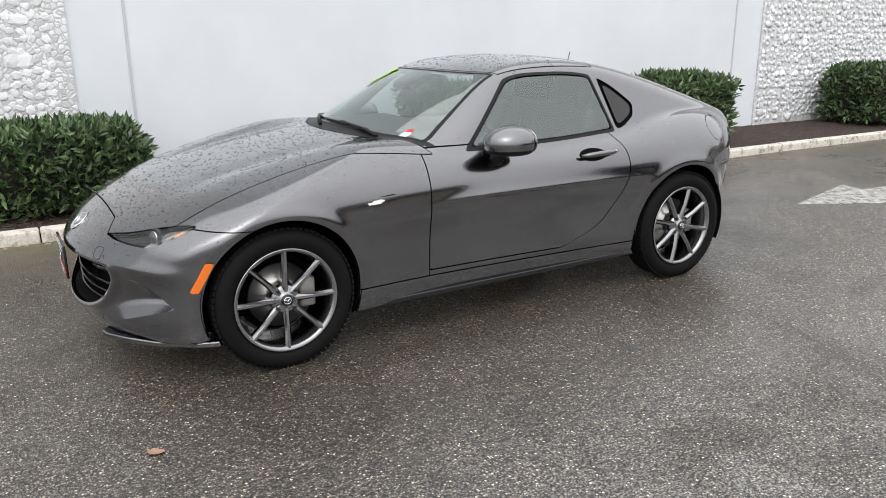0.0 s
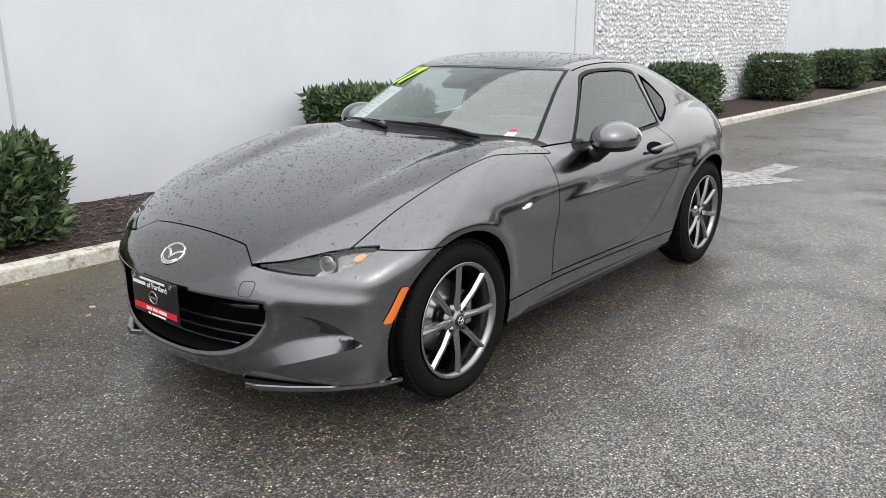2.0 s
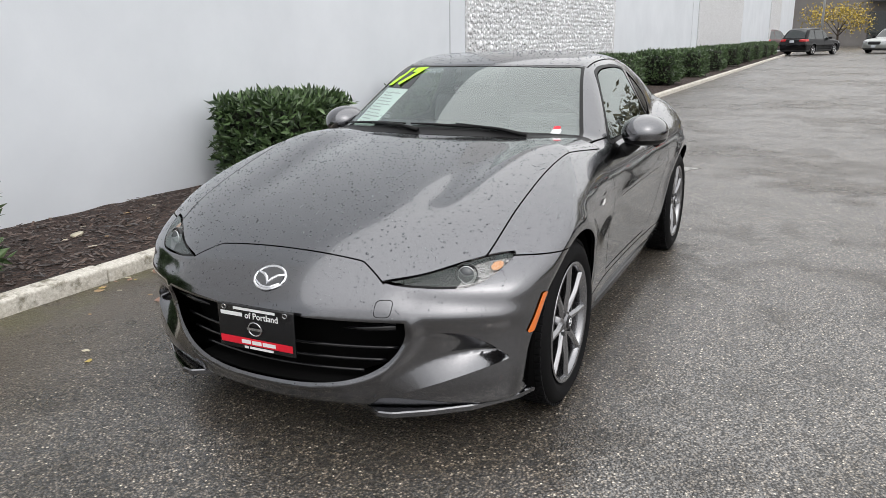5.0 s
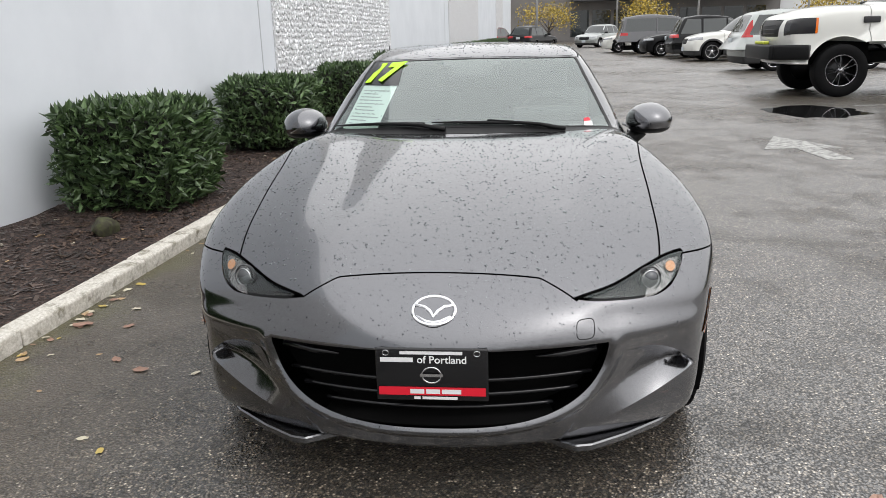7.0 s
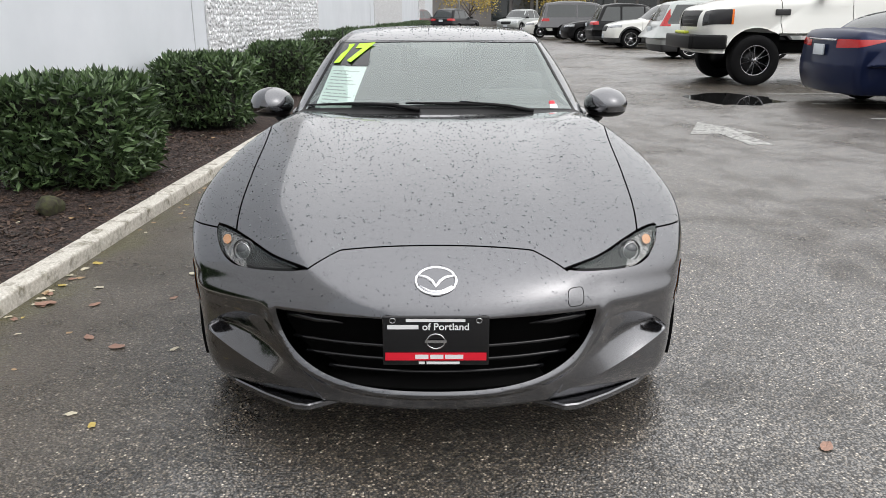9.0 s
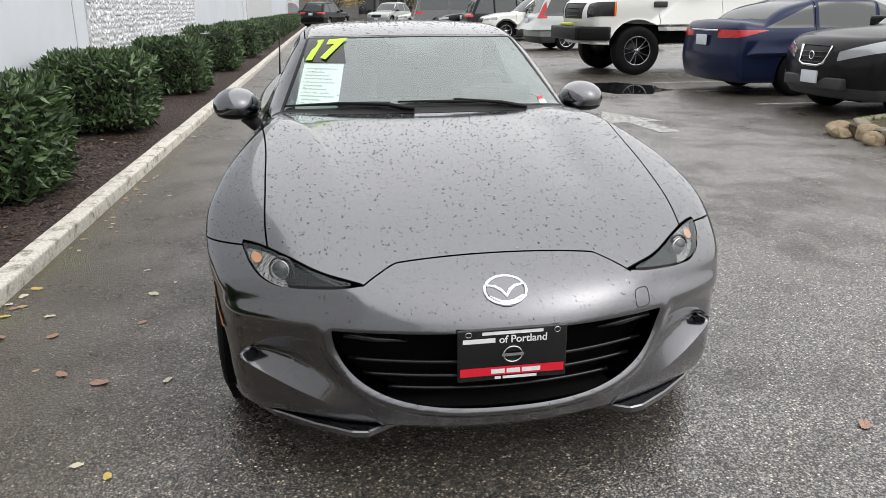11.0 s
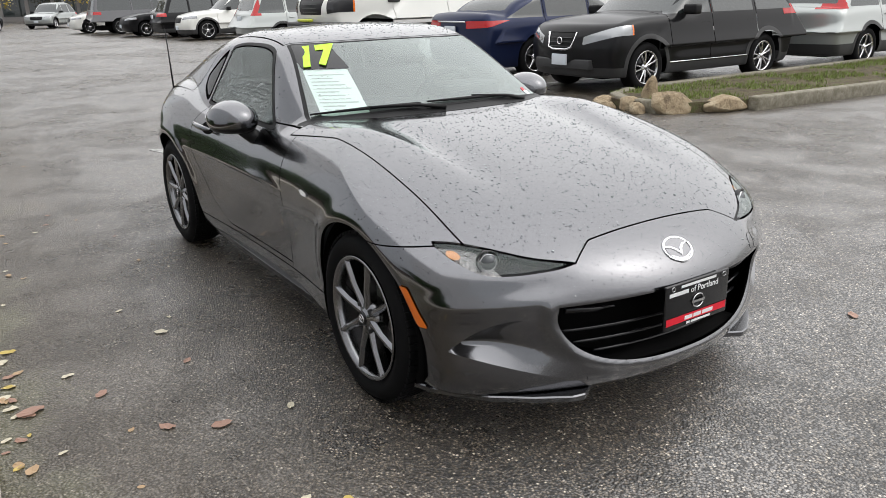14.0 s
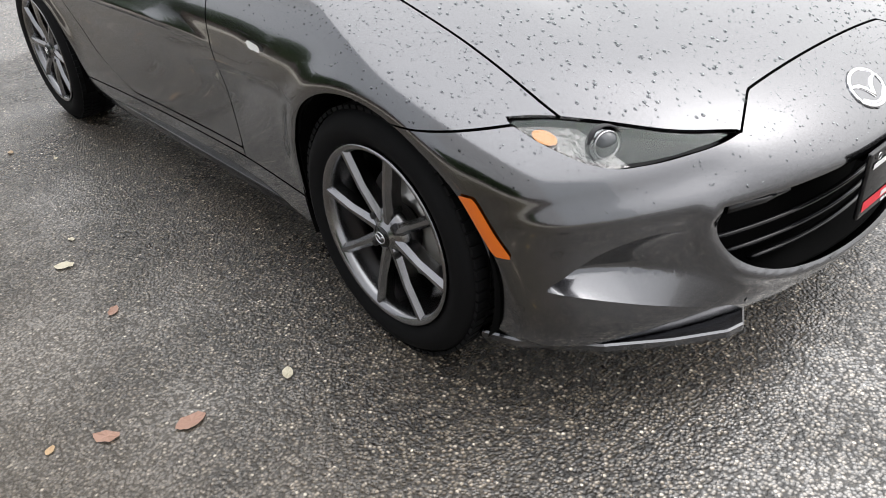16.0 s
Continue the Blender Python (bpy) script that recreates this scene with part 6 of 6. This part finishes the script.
for x, y, s, k in ((0.111, 1.297, 0.034, 0), (0.206, 1.45, 0.032, 1), (0.581, 1.59, 0.028, 0), (1.015, 1.27, 0.03, 6), (-0.50, 1.128, 0.022, 2), (-0.63, -1.21, 0.03, 0), (0.19, 1.86, 0.03, 4), (0.59, 1.82, 0.045, 0), (0.81, 1.67, 0.025, 6), (1.19, 1.84, 0.03, 3)):
    drop_leaf(x, y, s, k)
for k in range(50):
    x = rl.uniform(-1.2, 6.0) if k < 38 else rl.gauss(0.75, 0.22)
    drop_leaf(x, KERB_Y - abs(rl.gauss(0.0, 0.06)) - 0.025, rl.uniform(0.012, 0.028), rl.choice((0, 1, 3, 4, 4, 5, 6, 7)), m=SITE)
for k in range(24):
    drop_leaf(rl.uniform(-1, 6), rl.uniform(1.0, 1.85), rl.uniform(0.012, 0.022), rl.choice((0, 4, 6)))
for k in range(26):
    x, y = rl.uniform(-1, 6), rl.uniform(2.1, 3.2)
    drop_leaf(x, y, rl.uniform(0.016, 0.03), rl.choice((4, 5, 6)), bed_height(x, y) + 0.002, SITE)
chip_v, chip_f = [], []
for k in range(2600):
    x, y = rl.uniform(-1.6, 5.5), rl.uniform(2.1, 3.36)
    z = bed_height(x, y)
    a, l, w = rl.uniform(0, 6.28), rl.uniform(0.012, 0.04), rl.uniform(0.004, 0.010)
    c, s = math.cos(a), math.sin(a)
    i = len(chip_v)
    t = rl.uniform(-0.01, 0.012)
    chip_v += [(x - l * c + w * s, y - l * s - w * c, z + 0.004), (x + l * c + w * s, y + l * s - w * c, z + 0.008 + t), (x + l * c - w * s, y + l * s + w * c, z + 0.010 + t), (x - l * c - w * s, y - l * s + w * c, z + 0.006)]
    chip_f.append((i, i + 1, i + 2, i + 3))
CHIP = make_leaf("bark_chips", (0.02, 0.013, 0.01), (0.08, 0.05, 0.035))
chips = part("bark_chip", raw_mesh("bark_chip", chip_v, chip_f), CHIP)
chips.matrix_world = SITE
tagged(chips, "loose dark bark chips on the bed", "mulch", kind="stuff")

# ---- distance: building, trees, poles, hillside ----
FACADE = mat("taupe_facade", (0.17, 0.16, 0.155), 0.7)
base(FACADE, ramp(FACADE, noise_tex(FACADE, 0.4, 4.0), [(0.3, (0.14, 0.132, 0.128)), (0.7, (0.20, 0.188, 0.18))]))
shop = thing("service_building", "low taupe commercial building with white doors", "building", pose(96, 0, 0))
part("wall", box(0, -75, 0, 14, 16, 8.5), FACADE, shop, smooth=False)
part("canopy", box(-3, -30, 4.6, 0, -6, 5.6), mat("dark_canopy", (0.05, 0.05, 0.055), 0.5), shop, smooth=False)
part("fascia", box(-3.05, -30, 5.0, -3.0, -14, 5.5), WHITE_PLASTIC, shop, smooth=False)
for y in (-58, -50, -42, -36):
    part("roller_door", box(-0.06, y, 0.0, 0.0, y + 5.4, 5.2), mat("white_roller", (0.62, 0.63, 0.64), 0.5), shop, smooth=False)
for k in range(9):
    y = -29 + 2.6 * k
    part("window", box(-0.05, y, 0.5, 0.0, y + 2.2, 3.6), CAR_GLASS, shop, smooth=False)
sign = bpy.data.curves.new("sign", "FONT")
sign.body, sign.size, sign.extrude = "PARTS", 1.25, 0.05
tmp = bpy.data.objects.new("sign_tmp", sign)
sign_me = bpy.data.meshes.new_from_object(tmp)
bpy.data.objects.remove(tmp)
so = part("sign_letters", sign_me, WHITE_PLASTIC, shop, "white sign letters")
so.matrix_local = pose(-0.08, -0.6, 6.1, 90, 0, -90)
white_wing = part("white_wing", box(70, 12, 0, 78, 19, 7), WALL_PAINT, smooth=False)
tagged(white_wing, "white flat-roofed building end beyond the wall", "building")

TREE_LEAF = make_leaf("autumn_leaves", (0.20, 0.15, 0.02), (0.42, 0.30, 0.04))
GREEN_LEAF = make_leaf("hill_leaves", (0.05, 0.055, 0.03), (0.13, 0.11, 0.06))
BARK = mat("bark", (0.07, 0.055, 0.045), 0.9)


def make_tree(x, y, hgt, spread, seed, leaf, label, count=1400):
    t = thing("tree", label, "tree", pose(x, y, 0), "trees")
    rng = np.random.default_rng(seed)
    part("trunk", tube([(0, 0, 0), (0.05, 0.03, hgt * 0.3), (0.0, 0.08, hgt * 0.62)], [0.14, 0.10, 0.05], 8), BARK, t)
    cs = []
    for k in range(7):
        a = rng.uniform(0, 6.28)
        e = (spread * 0.55 * math.cos(a), spread * 0.55 * math.sin(a), hgt * rng.uniform(0.55, 0.95))
        part("limb", tube([(0, 0.05, hgt * rng.uniform(0.28, 0.5)), tuple(v * 0.6 for v in e[:2]) + (e[2] * 0.85,), e], [0.05, 0.03, 0.012], 6), BARK, t)
        cs.append(e)
    cs = np.array(cs)
    c = cs[rng.integers(0, len(cs), count)] + rng.normal(0, 1, (count, 3)) * np.array((spread * 0.24, spread * 0.24, hgt * 0.12))
    d, s = rng.normal(0, 1, (count, 3)), rng.normal(0, 1, (count, 3))
    d /= np.linalg.norm(d, axis=1)[:, None]
    s /= np.linalg.norm(s, axis=1)[:, None]
    L = hgt * 0.035
    verts = np.stack([c - d * L, c + s * L * 0.6, c + d * L, c - s * L * 0.6], 1).reshape(-1, 3)
    part("crown", raw_mesh("crown", verts, np.arange(count * 4).reshape(-1, 4)), leaf, t)


for k, (x, y, hh, sp) in enumerate(((84, -3, 3.8, 3.4), (82, -13, 4.0, 3.0), (86, -33, 4.4, 3.6), (88, 7, 4.6, 3.6))):
    make_tree(x, y, hh, sp, k, TREE_LEAF, "small yellow autumn tree before the building")
for k in range(12):
    make_tree(150 + 8 * (k % 3), -100 + 16 * k, 20 + 3 * (k % 4), 17, 40 + k, GREEN_LEAF, "tall brownish tree on the far hillside", 1200)
POLE = mat("grey_pole", (0.4, 0.4, 0.4), 0.5, 0.5)
for x, y in ((72, -1.5), (78, -9.5), (74, -16.5), (70, -25)):
    lp = thing("lamp_post", "tall grey car park lamp post", "lamp post", pose(x, y, 0), "lamp posts")
    part("pole", tube([(0, 0, 0), (0, 0, 10)], [0.11, 0.07], 10), POLE, lp)
    part("head", box(-0.5, -0.2, 9.9, 0.5, 0.2, 10.1, 0.04), POLE, lp)

# ---- odd bits in the bed ----
MOSSY = mat("mossy_stone", (0.05, 0.045, 0.03), 0.9)
base(MOSSY, ramp(MOSSY, noise_tex(MOSSY, 30.0, 5.0), [(0.35, (0.03, 0.024, 0.018)), (0.65, (0.07, 0.075, 0.03))]))
stump = make_rock(2.05, 2.52, 0.22, 0.17, 0.14, 15, 22.0, 0.06)
stump.data.materials[0] = MOSSY
tagged(stump, "small mossy stone half sunk in the mulch", "rock")
scrap = part("pale_scrap", slab([(-0.06, -0.02), (-0.02, -0.035), (0.05, -0.02), (0.06, 0.01), (0.0, 0.03), (-0.05, 0.02)], 0.0, 0.018), PALE_LEAF)
scrap.matrix_world = pose(0.82, 2.78, bed_height(0.82, 2.78), 0, 0, 25)
tagged(scrap, "pale scrap lying on the dark mulch", "litter")
